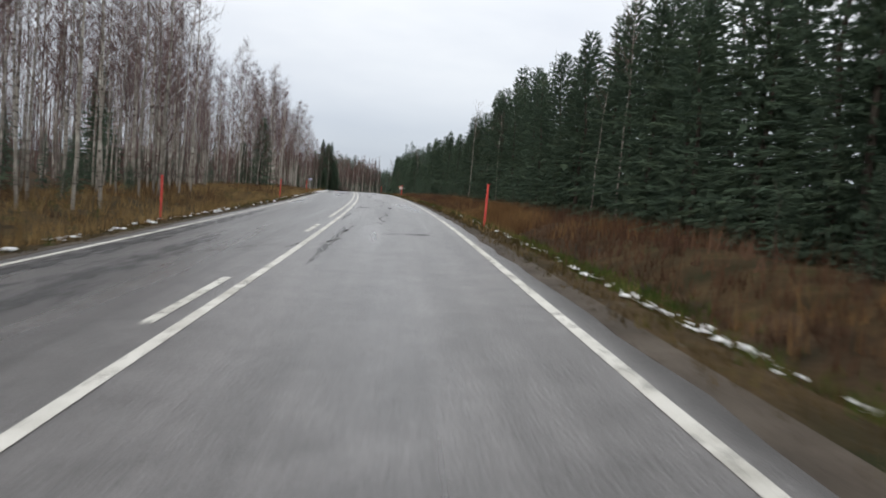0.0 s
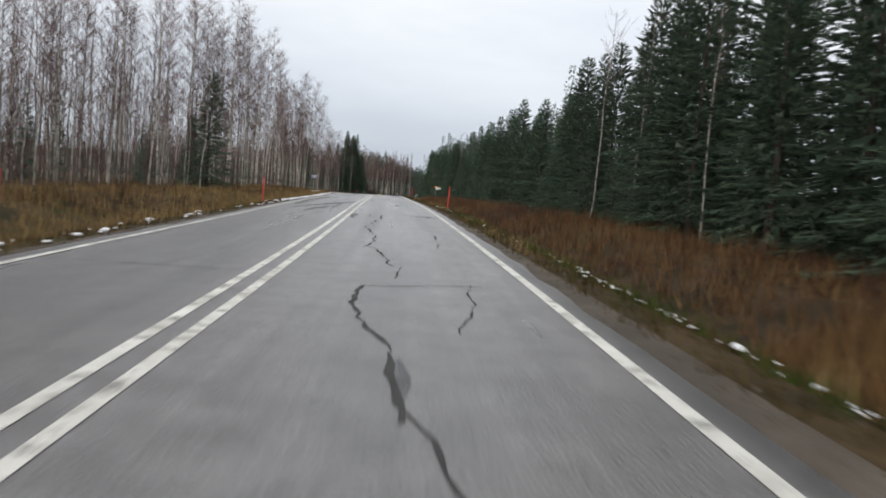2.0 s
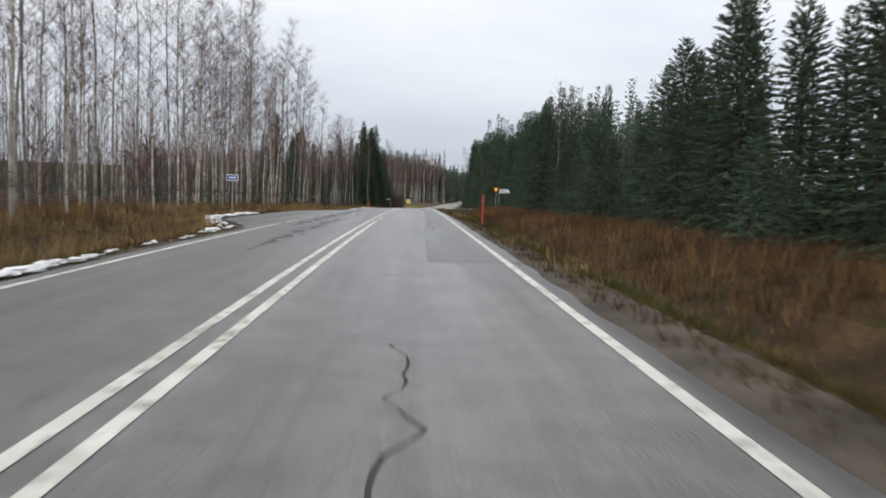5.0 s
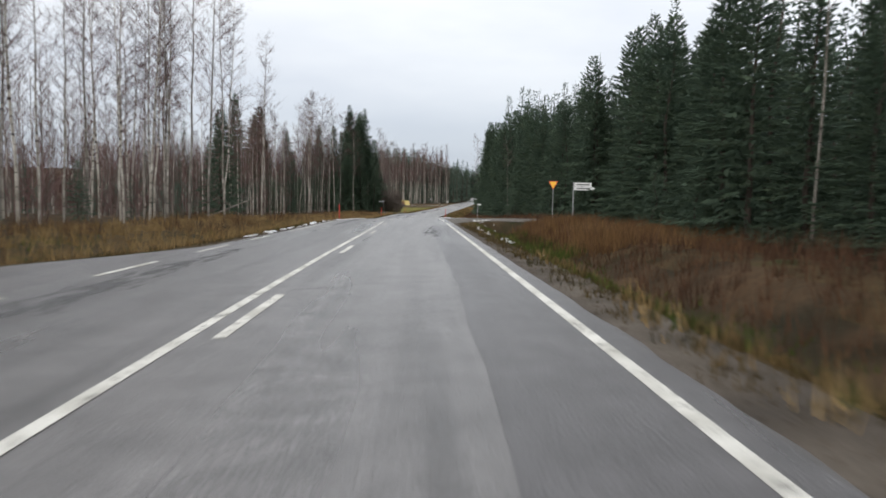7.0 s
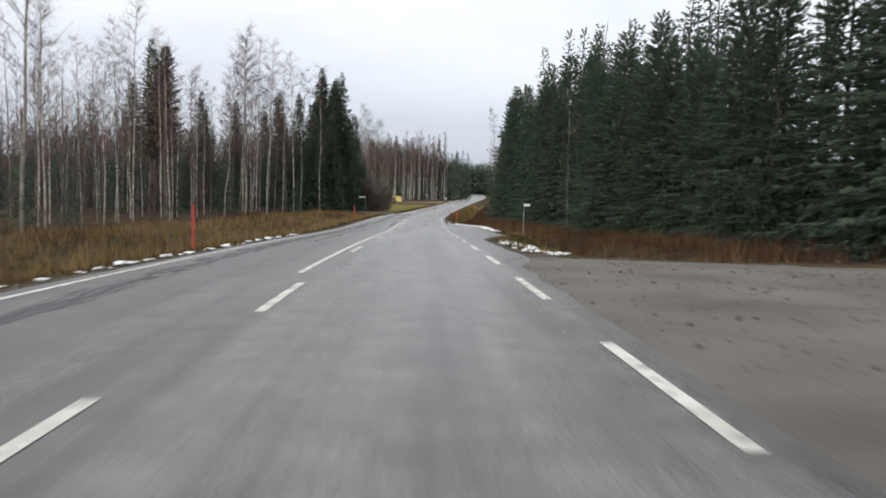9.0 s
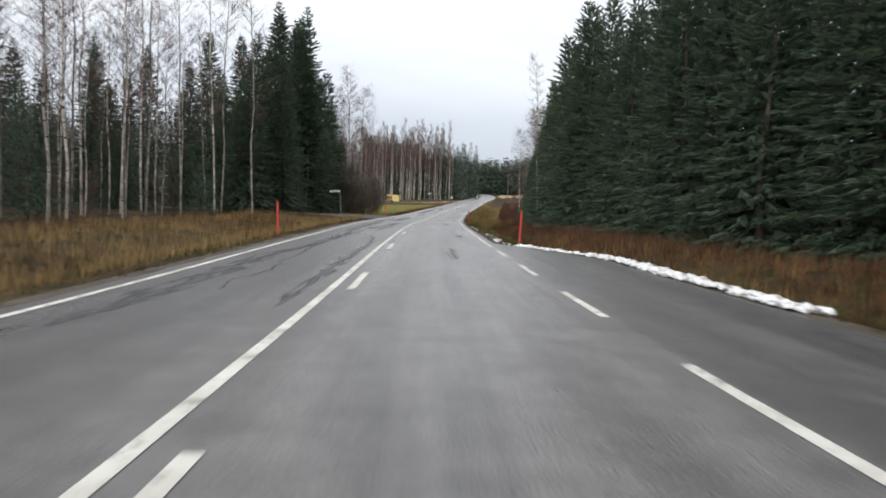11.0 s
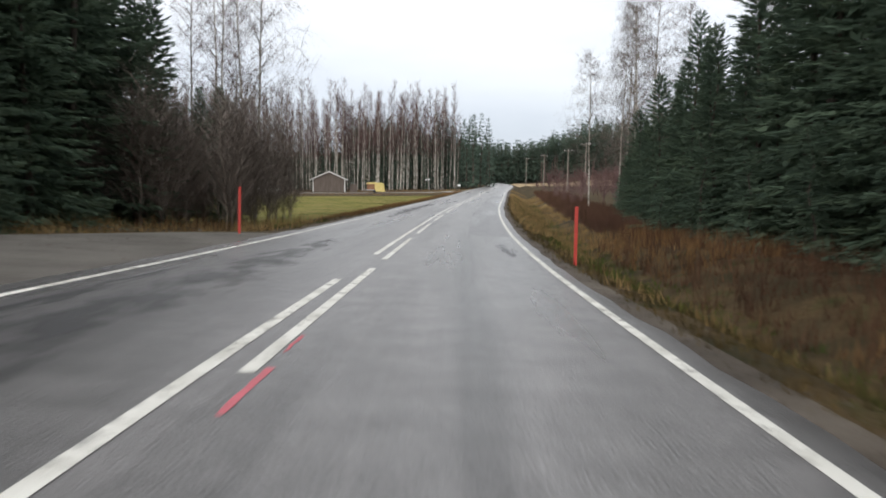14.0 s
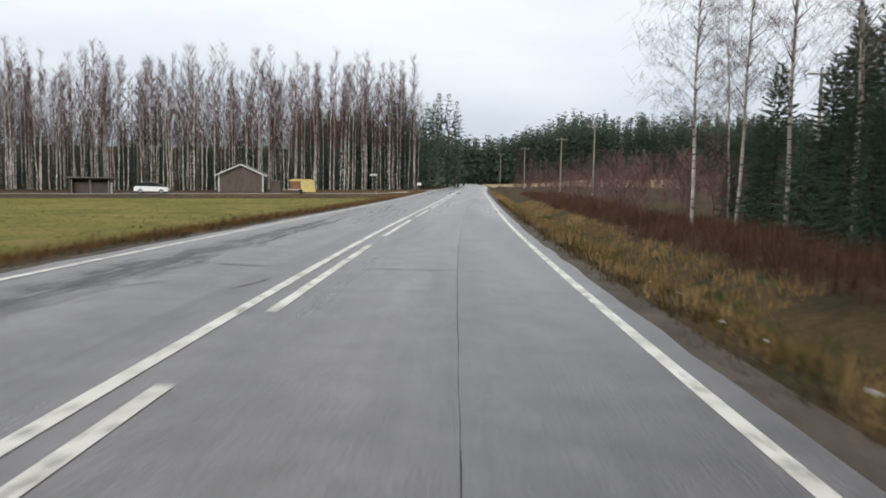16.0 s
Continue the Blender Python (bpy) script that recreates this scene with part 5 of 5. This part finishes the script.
meadow("dry_grass", 15000, strip_left(-12, 345, 0.8, 10.5), (0.22, 0.62), 0.013, 6, M_TAN, "dry tan autumn grass beside the road", 1)
meadow("rusty_brush", 7000, strip_left(-12, 345, 2.5, 11.5, 0.21, 1.0, 0.0), (0.35, 0.85), 0.012, 6, M_RUST, "rusty brown dead stalks along the wood", 2)
meadow("green_grass", 4500, strip_left(-12, 345, 0.5, 7.0, 0.17, 3.0, 0.25), (0.10, 0.3), 0.011, 6, M_GREEN, "patches of green grass on the verge", 3)
meadow("rusty_brush", 3600, strip_right(346, 470, 5.0, 10.5), (0.35, 0.9), 0.012, 6, M_RUST, "rusty brown dead stalks on the open bank", 22)
meadow("rusty_brush", 11500, strip_right(-12, 346, 3.4, 10.0, 0.13, 2.0, -0.75), (0.35, 0.95), 0.012, 6, M_RUST, "rusty brown dead stalks in the ditch and bank", 4)
meadow("dry_grass", 11000, strip_right(-12, 350, 3.7, 9.0, 0.09, 5.0, -0.25), (0.25, 0.75), 0.013, 6, M_OCHRE, "pale tan grass clumps on the bank", 16)
meadow("dry_grass", 5000, strip_right(-12, 470, 0.5, 3.2, 0.19, 5.0, 0.2), (0.14, 0.4), 0.013, 6, M_TAN, "dry tan autumn grass on the verge", 5)
meadow("green_grass", 13000, strip_right(-12, 420, 0.8, 3.9, 0.15, 0.5, -0.7), (0.08, 0.26), 0.012, 6, M_GREEN, "patches of green grass in the ditch", 6)
meadow("rusty_brush", 3400, strip_left(352, 462, 0.6, 2.9), (0.1, 0.34), 0.013, 6, M_OCHRE, "brown weeds between field and road", 7)
meadow("field_grass", 12000, strip_left(352, 440, 2.8, 42.0), (0.03, 0.085), 0.014, 4, M_GREEN, "short yellow-green field grass", 8)
meadow("dry_grass", 3000, strip_left(440, 500, 1.0, 30.0), (0.05, 0.18), 0.016, 5, M_TAN, "dry grass round the yard", 9)

meadow("short_grass", 22000, strip_right(-12, 420, 0.3, 3.2), (0.05, 0.21), 0.013, 6, M_OLIVE, "short brown and olive grass along the shoulder", 11)
meadow("short_grass", 7000, strip_left(-12, 420, 0.25, 2.4), (0.05, 0.17), 0.013, 6, M_OLIVE, "short brown and olive grass along the shoulder", 12)
meadow("green_grass", 2600, strip_right(184, 204, 1.4, 4.4), (0.12, 0.36), 0.013, 7, M_GREEN, "rank green grass in the ditch by the side road", 13)

meadow("rusty_brush", 2600, strip_right(182, 203, 4.4, 10.0), (0.35, 0.8), 0.013, 6, M_OCHRE, "dense rusty tan stalks before the side road", 21)
meadow("green_grass", 3200, strip_right(16, 46, 1.3, 3.6), (0.10, 0.3), 0.013, 7, M_GREEN, "rank green grass on the ditch slope", 18)
meadow("green_grass", 2200, strip_right(72, 104, 1.0, 3.0, 0.3, 0.4, -0.2), (0.06, 0.2), 0.013, 7, M_GREEN, "mossy green grass on the ditch slope", 19)
meadow("dry_grass", 2400, strip_right(38, 56, 2.9, 5.4), (0.35, 0.85), 0.013, 7, M_OCHRE, "tall tan grass clumps at the ditch", 20)
meadow("dry_grass", 5200, strip_right(342, 440, 0.6, 4.9, 0.16, 2.2, -0.9), (0.10, 0.36), 0.014, 6, M_TAN, "tan grass clumps among the stalks", 17)
meadow("red_brush", 3600, strip_right(352, 470, 4.8, 10.5, 0.11, 1.2, -0.3), (0.4, 1.05), 0.014, 6, M_REDSTALK, "dark red bare stalks on the open bank", 14)
meadow("red_brush", 3000, strip_right(-12, 345, 4.5, 9.5, 0.07, 0.4, 0.2), (0.4, 1.0), 0.014, 6, M_REDSTALK, "dark red bare stalks before the spruces", 15)

# ---- old snow ----
_ico = bmesh.new()
bmesh.ops.create_icosphere(_ico, subdivisions=2, radius=1.0)
_ico.verts.ensure_lookup_table()
ICO_V = np.array([tuple(k.co) for k in _ico.verts])
ICO_F = np.array([[k.index for k in fc.verts] for fc in _ico.faces])
_ico.free()
_ico = bmesh.new()
bmesh.ops.create_icosphere(_ico, subdivisions=1, radius=1.0)
_ico.verts.ensure_lookup_table()
BIT_V = np.array([tuple(k.co) for k in _ico.verts])
BIT_F = np.array([[k.index for k in fc.verts] for fc in _ico.faces])
_ico.free()


def snow(name, items, label, seed, thick=1.0):
    """Lumps of thawed and refrozen snow as one mesh; items: s0, s1, u from, u to, count, size."""
    rs = np.random.default_rng(seed)
    vs, fs, o = [], [], 0
    for s0, s1, u0, u1, n, size in items:
        for k in range(n):
            t = rs.uniform()
            s = s0 + (s1 - s0) * t
            e = float(right_edge(s)) if u0 > 0 else float(left_edge(s))
            u = e + rs.uniform(u0, u1) if u0 > 0 else e + rs.uniform(u1, u0)
            r = 0.6 * size * min(2.1, rs.lognormal(-0.1, 0.6))
            base, face = (BIT_V, BIT_F) if size < 0.08 else (ICO_V, ICO_F)
            v = base * np.array([r * rs.uniform(0.5, 1.1), r * rs.uniform(0.8, 2.2), r * rs.uniform(0.2, 0.36) * thick])
            v = v * (1 + 0.36 * np.sin(base @ rs.normal(0, 3.6, 3) + rs.uniform(0, 6))[:, None] + 0.26 * np.sin(base @ rs.normal(0, 7, 3))[:, None])
            p = spot(s, u)
            vs.append(v + p + np.array([0, 0, r * 0.22 + (0.075 if u > e + 1.3 else 0.03)]))
            fs.append(face + o)
            o += len(v)
    return place(name, solid_mesh(name, np.concatenate(vs), np.concatenate(fs), True), M_SNOW, None, label, category="snow", kind="stuff")


snow("snow_bank", ((91, 126, -0.15, -0.5, 330, 0.125), (82, 91, -0.2, -1.0, 26, 0.09), (136, 146, -0.4, -1.2, 50, 0.15), (146, 158, -0.3, -0.9, 110, 0.17)), "ridge of old ploughed snow along the road edge", 1)
snow("snow_bank", ((255, 274, 0.1, 0.75, 480, 0.13), (274, 281, 0.2, 0.6, 22, 0.10)), "ridge of old ploughed snow along the bay", 2, 1.25)
snow("snow_remnants", ((1, 36, 0.9, 2.6, 760, 0.066), (34, 60, 0.9, 1.9, 170, 0.066), (56, 66, 0.9, 1.8, 40, 0.06), (66, 92, 0.9, 1.7, 60, 0.06), (70, 88, 1.6, 2.8, 14, 0.08), (88, 98, 0.8, 2.2, 26, 0.11), (136, 150, 1.6, 3.4, 22, 0.10), (160, 182, 1.4, 3.0, 20, 0.09), (180, 200, 0.8, 2.0, 90, 0.075), (202, 205, 1.3, 2.9, 46, 0.085), (220, 234, 0.3, 1.8, 110, 0.13), (281, 306, 0.3, 0.8, 100, 0.06), (354, 376, 0.7, 2.2, 44, 0.06)), "scattered lumps of old snow on the verge", 3, 1.0)
snow("snow_remnants", ((10, 38, -0.6, -1.9, 60, 0.10), (38, 84, -0.4, -1.5, 70, 0.10), (183, 240, -0.15, -0.6, 110, 0.11), (126, 136, -0.3, -0.8, 20, 0.1)), "scattered lumps of old snow on the verge", 4)


# ---- clods and grit thrown over the mouths of the side roads ----
def grit(n, s0, s1, u0, u1, size, seed, label="scattered clods and grit on the asphalt", verge=False):
    rs = np.random.default_rng(seed)
    base = np.array([(1, 0, -0.5), (-0.5, 0.87, -0.5), (-0.5, -0.87, -0.5), (0.1, 0, 0.8)])
    tri = np.array([(0, 1, 3), (1, 2, 3), (2, 0, 3)])
    vs, fs = [], []
    for k in range(n):
        s, u = rs.uniform(s0, s1), u0 + (u1 - u0) * rs.beta(1.2, 1.6)
        r = size * rs.lognormal(0, 0.5)
        a = rs.uniform(0, 6.28)
        m = np.array([[math.cos(a), -math.sin(a), 0], [math.sin(a), math.cos(a), 0], [0, 0, 0.6]]) * r
        p = spot(s, u + float(right_edge(s)) - 3.98) if verge else flat_spot(s, u, -0.004) if abs(u) > 4.3 else road_point(s, u, 0.0)
        vs.append(base * rs.uniform(0.7, 1.3, (4, 1)) @ m.T + p)
        fs.append(tri + 4 * k)
    place("grit", solid_mesh("grit", np.concatenate(vs), np.concatenate(fs)), M_GRAVEL, None, label, category="grit", kind="stuff")


grit(900, 202, 219, 3.9, 12.5, 0.028, 1)
grit(300, 314, 333, -10, -3.8, 0.025, 2)
grit(3200, 0, 198, 4.0, 5.2, 0.024, 3, "loose stones and clods on the gravel shoulder", True)
grit(1800, 224, 372, 4.0, 4.9, 0.022, 4, "loose stones and clods on the gravel shoulder", True)


# ---- marker posts ----
def marker_post():
    root = tagged(new("marker_post"), "thin red plastic snow marker post at the roadside", "marker post", "red marker posts")
    part("post", box(0.075, 0.03, 1.62, (0, 0, 0.61), 0.008), M_POST, root)
    part("cap", box(0.082, 0.036, 0.05, (0, 0, 1.43), 0.008), M_POST, root, "darker red top cap")
    return root


first_post = marker_post()
for k, (s, u, lean) in enumerate(((91.9, 5.15, 2), (90.6, -5.4, 0), (27.8, 4.95, 1), (27.1, -5.2, -1), (148.4, 5.05, 1), (224.8, -5.1, 0), (276.7, -4.9, -1), (274.5, 4.9, 2), (328.0, 4.5, 0), (332.0, -4.7, 1), (60, -5.4, 1))):
    p = spot(s, u)
    m = pose(float(p[0]), float(p[1]), float(p[2]) - 0.05, 0, lean, turn_at(s))
    if k == 0:
        first_post.matrix_basis = m
    else:
        copy_thing(first_post, m)


# ---- signs ----
def sign_root(name, label, s, u, turn=0.0, lean=0.0):
    root = tagged(new(name), label, "road sign", "road signs")
    p = spot(s, u)
    root.matrix_basis = pose(float(p[0]), float(p[1]), float(p[2]), 0, lean, turn_at(s) + turn)
    return root


r = sign_root("yield_sign", "yellow triangular yield sign with red rim on a grey post", 215.3, 12.2, -14)
part("post", rod(0.032, 0.032, 2.75, (0, 0, -0.2)), M_STEEL, r)
part("border", prism(((-0.36, 2.92), (0.36, 2.92), (0.0, 2.29)), 0.02, (0, -0.045, 0)), M_RED, r, "red rim")
part("face", prism(((-0.29, 2.88), (0.29, 2.88), (0.0, 2.375)), 0.012, (0, -0.060, 0)), M_YELLOW, r, "yellow face")
r = sign_root("direction_sign", "white direction sign with two stacked blades on a post", 203.4, 11.5, -6)
part("post", rod(0.04, 0.04, 2.75, (0, 0, -0.2)), M_STEEL, r)
up = part("blade", box(1.05, 0.03, 0.24, (0.56, -0.055, 2.40), 0.01), M_WHITE, r)
part("lettering", box(0.78, 0.006, 0.07, (0.56, -0.074, 2.40)), M_DARKTEXT, up)
low = part("blade", prism(((0.03, 2.06), (1.12, 2.06), (1.30, 2.17), (1.12, 2.27), (0.03, 2.27)), 0.03, (0, -0.055, 0)), M_WHITE, r)
part("lettering", box(0.85, 0.006, 0.06, (0.58, -0.074, 2.165)), M_DARKTEXT, low)
r = sign_root("bus_stop_sign", "blue bus stop sign with white rim on a post", 155.7, -8.3)
part("post", rod(0.03, 0.03, 2.3, (0, 0, -0.2)), M_STEEL, r)
pl = part("panel", box(0.66, 0.025, 0.34, (0, -0.045, 2.12), 0.01), M_WHITE, r)
part("face", box(0.58, 0.008, 0.26, (0, -0.062, 2.12)), M_BLUE, pl, "blue face")
part("lettering", box(0.40, 0.006, 0.08, (0, -0.069, 2.12)), M_WHITE, pl)
r = sign_root("bus_stop_sign", "small pale bus stop flag on a thin grey post", 252.4, 8.6)
part("post", rod(0.028, 0.028, 2.85, (0, 0, -0.2)), M_STEEL, r)
part("panel", box(0.42, 0.022, 0.17, (0.18, -0.04, 2.55), 0.008), M_WHITE, r)
r = sign_root("road_name_sign", "white road name blade on a leaning grey post", 325.7, -8.7, 10, -4)
part("post", rod(0.035, 0.035, 2.75, (0, 0, -0.2)), M_STEEL, r)
pl = part("blade", box(1.05, 0.028, 0.19, (-0.50, -0.05, 2.45), 0.01), M_WHITE, r)
part("lettering", box(0.80, 0.006, 0.06, (-0.50, -0.068, 2.45)), M_DARKTEXT, pl)
r = sign_root("road_name_sign", "white road name blade beside the driveway", 456.0, -10.6, 6)
part("post", rod(0.035, 0.035, 2.9, (0, 0, -0.2)), M_STEEL, r)
pl = part("blade", box(0.85, 0.028, 0.22, (-0.36, -0.05, 2.58), 0.01), M_WHITE, r)
part("lettering", box(0.62, 0.006, 0.06, (-0.36, -0.068, 2.58)), M_DARKTEXT, pl)
r = tagged(new("mailbox"), "small white mailbox on a wooden post by the road", "mailbox")
p = spot(478, -6.8)
r.matrix_basis = pose(float(p[0]), float(p[1]), float(p[2]), 0, 0, 20)
part("post", box(0.09, 0.09, 1.2, (0, 0, 0.45), 0.01), M_POLE, r)
part("box", box(0.6, 0.42, 0.42, (0, 0, 1.2), 0.05), M_WHITE, r)
# a broken birch trunk leaning in the edge of the wood
r = tagged(new("fallen_trunk"), "broken birch trunk leaning in the grass at the wood", "fallen trunk")
p = spot(219.5, -15.5)
r.matrix_basis = pose(float(p[0]), float(p[1]), float(p[2]), 0, 66, 16)
part("trunk", rod(0.085, 0.05, 4.6, (0, 0, -0.1)), M_BBARK, r)
part("stub", rod(0.03, 0.015, 0.5, (0, 0, 3.4), 6, Matrix.Rotation(0.9, 4, "X")), M_BBARK, r)

# ---- the yard ----
def yard_spot(x, y):
    return spot(*chainage(x, y))


p = yard_spot(-65.3, 470.5)
shed = tagged(new("shed"), "grey-brown timber shed with pale corner boards and gable roof", "shed")
shed.matrix_basis = pose(-65.3, 470.5, float(p[2]), 0, 0, 9)
SW, SD, EH, RH = 6.7, 7.0, 2.75, 4.25
part("foundation", box(SW + 0.1, SD + 0.1, 0.5, (0, SD / 2, -0.15), 0.02), M_GRAVEL, shed)
fr = part("gable_wall", prism(((-SW / 2, 0.1), (SW / 2, 0.1), (SW / 2, EH), (0, RH - 0.1), (-SW / 2, EH)), 0.12, (0, 0.06, 0)), M_WOOD, shed)
part("gable_wall", prism(((-SW / 2, 0.1), (SW / 2, 0.1), (SW / 2, EH), (0, RH - 0.1), (-SW / 2, EH)), 0.12, (0, SD - 0.06, 0)), M_WOOD, shed)
for sg in (-1, 1):
    part("side_wall", box(0.12, SD - 0.24, EH - 0.1, (sg * (SW / 2 - 0.06), SD / 2, EH / 2 + 0.05)), M_WOOD, shed)
    part("corner_board", box(0.20, 0.04, EH - 0.1, (sg * (SW / 2 - 0.08), -0.022, EH / 2 + 0.05), 0.008), M_TRIM, shed, "pale corner board")
    a = math.atan2(RH - EH, SW / 2)
    ln = (SW / 2 + 0.55) / math.cos(a)
    mid = sg * (SW / 2 + 0.55) / 2
    part("roof", box(ln, SD + 0.9, 0.09, (mid, SD / 2, RH - abs(mid) * math.tan(a) + 0.05), 0.01, Matrix.Rotation(sg * a, 4, "Y")), M_ROOF, shed, "grey roof slope")
    part("barge_board", box(ln, 0.035, 0.17, (mid, -0.47, RH - abs(mid) * math.tan(a) + 0.0), 0.005, Matrix.Rotation(sg * a, 4, "Y")), M_TRIM, shed, "pale barge board")
for k in range(33):
    part("board", box(0.17, 0.02, EH - 0.15 + (RH - EH) * max(0, 1 - abs(-3.2 + 0.2 * k) / (SW / 2)) * 0.88, (-3.2 + 0.2 * k, -0.008, (EH - 0.15 + (RH - EH) * max(0, 1 - abs(-3.2 + 0.2 * k) / (SW / 2)) * 0.88) / 2 + 0.1)), M_WOOD, fr)
annex = tagged(new("lean_to"), "low open grey lean-to against the shed", "lean-to")
annex.matrix_basis = pose(-60.9, 472.5, float(p[2]), 0, 0, 9)
part("wall", box(1.5, 2.6, 1.7, (0.35, 1.4, 0.85), 0.02), M_WOOD, annex)
part("roof", box(2.0, 3.0, 0.07, (0.4, 1.4, 1.86), 0.01, Matrix.Rotation(0.16, 4, "Y")), M_ROOF, annex)

p = yard_spot(-85, 463)
barn = tagged(new("woodshed"), "low dark woodshed with a flat pale-edged roof", "shed")
barn.matrix_basis = pose(-85.2, 463.5, float(p[2]), 0, 0, 14)
part("back_wall", box(5.6, 0.12, 2.0, (0, 2.4, 1.0)), M_WOOD, barn)
for sg in (-1, 1):
    part("side_wall", box(0.12, 2.4, 2.0, (sg * 2.75, 1.2, 1.0)), M_WOOD, barn)
for k in range(3):
    part("post", box(0.14, 0.14, 2.1, (-2.5 + 2.5 * k, 0.1, 1.0), 0.01), M_POLE, barn)
part("end_panel", box(0.06, 1.0, 1.5, (2.85, 0.4, 0.8), 0.01), M_TRIM, barn, "white end board")
part("firewood", box(5.0, 1.4, 1.5, (0, 1.5, 0.75), 0.08), M_WOOD, barn, "stacked grey-brown firewood")
part("roof", box(6.3, 3.2, 0.12, (0, 1.2, 2.15), 0.01, Matrix.Rotation(-0.08, 4, "X")), M_ROOF, barn)
part("fascia", box(6.3, 0.05, 0.16, (0, -0.42, 2.26), 0.005), M_ROOF, barn)

# white car under the trees, standing in for white panels before a dark car
p = yard_spot(-75.2, 461.5)
car = tagged(new("car"), "white parked car standing in for white panels before a dark car", "car")
car.matrix_basis = pose(-75.2, 461.0, float(p[2]) + 0.02, 0, 0, 12)
part("body", prism(((-2.25, 0.32), (2.2, 0.32), (2.28, 0.6), (2.1, 0.86), (1.15, 0.98), (-1.9, 1.02), (-2.25, 0.9)), 1.72), M_CARWHITE, car)
cab = part("cabin", prism(((-1.95, 1.0), (1.75, 0.97), (0.85, 1.42), (0.1, 1.58), (-0.9, 1.6), (-1.5, 1.42)), 1.42), M_GLASS, car, "dark windows and roof")
part("roof_rail", box(1.5, 0.05, 0.04, (-0.35, -0.62, 1.62), 0.01), M_STEEL, cab)
for sx in (-1.4, 1.38):
    for sy in (-0.78, 0.78):
        wh = part("wheel", rod(0.32, 0.32, 0.2, (sx, sy + (0.1 if sy < 0 else 0.1), 0.32), 18, Matrix.Rotation(math.pi / 2, 4, "X")), M_RUBBER, car)
        part("rim", rod(0.2, 0.2, 0.215, (sx, sy + 0.107, 0.32), 14, Matrix.Rotation(math.pi / 2, 4, "X")), M_STEEL, wh)
for sy in (-0.6, 0.6):
    part("headlight", box(0.06, 0.34, 0.14, (2.2, sy, 0.72), 0.02), M_GLASS, car)

# the covered trailer
p = yard_spot(-54.2, 462)
trailer = tagged(new("trailer"), "boxy brown trailer half covered by yellow tarpaulin", "trailer")
trailer.matrix_basis = pose(-54.2, 462.0, float(p[2]), 0, 0, 8)
part("bed", box(3.6, 1.7, 0.16, (0, 0, 0.55), 0.02), M_STEEL, trailer)
part("load", box(1.7, 1.6, 1.15, (-0.75, 0, 1.2), 0.05), M_BROWN, trailer, "rusty brown boxes")
part("tarpaulin", prism(((-0.05, 0.25), (1.9, 0.25), (1.72, 1.75), (1.3, 2.0), (-1.1, 2.05), (-1.75, 1.9), (-1.75, 1.72), (-0.1, 1.72)), 1.78), M_TARP, trailer, "faded yellow tarpaulin")
for sy in (-0.92, 0.92):
    wh = part("wheel", rod(0.3, 0.3, 0.18, (-0.1, sy + 0.09, 0.3), 16, Matrix.Rotation(math.pi / 2, 4, "X")), M_RUBBER, trailer)
part("drawbar", box(1.1, 0.08, 0.08, (-2.2, 0, 0.5), 0.01), M_STEEL, trailer)


# ---- power line ----
def utility_pole():
    root = tagged(new("utility_pole"), "weathered wooden power pole with a crossarm", "utility pole", "power line poles")
    part("pole", rod(0.14, 0.10, 10.2, (0, 0, -0.4)), M_POLE, root)
    part("crossarm", box(1.9, 0.1, 0.12, (0, -0.1, 9.4), 0.01), M_POLE, root)
    for k in (-0.85, 0, 0.85):
        part("insulator", rod(0.04, 0.03, 0.22, (k, -0.1, 9.46), 8), M_WHITE, root)
    return root


PTS = []
pole = utility_pole()
for k, (s, u) in enumerate(((168, 21.5), (406.5, 25.1), (463.6, 18.6), (494.8, 16.9), (541, 12.8), (586, 9.5))):
    q = spot(s, u)
    m = pose(float(q[0]), float(q[1]), float(q[2]), 0, 0, turn_at(s))
    PTS.append((s, m))
    if k == 0:
        pole.matrix_basis = m
    else:
        copy_thing(pole, m)
for (s0, a), (s1, b) in zip(PTS[1:], PTS[2:]):
    for k in (-0.85, 0, 0.85):
        p0, p1 = a @ Vector((k, -0.1, 9.68)), b @ Vector((k, -0.1, 9.68))
        v, f = [], []
        for i in range(13):
            t = i / 12
            c = p0.lerp(p1, t) - Vector((0, 0, 0.9 * 4 * t * (1 - t)))
            for d in ((0.012, 0, 0), (-0.006, 0, 0.011), (-0.006, 0, -0.011)):
                v.append(tuple(c + Vector(d)))
            if i:
                o = 3 * i
                for j in range(3):
                    n = (j + 1) % 3
                    f += [(o - 3 + j, o - 3 + n, o + n), (o - 3 + j, o + n, o + j)]
        place("power_wire", solid_mesh("power_wire", v, f), M_WIRE, None, "thin dark sagging wire strung between poles", category="wire", group="power wires")
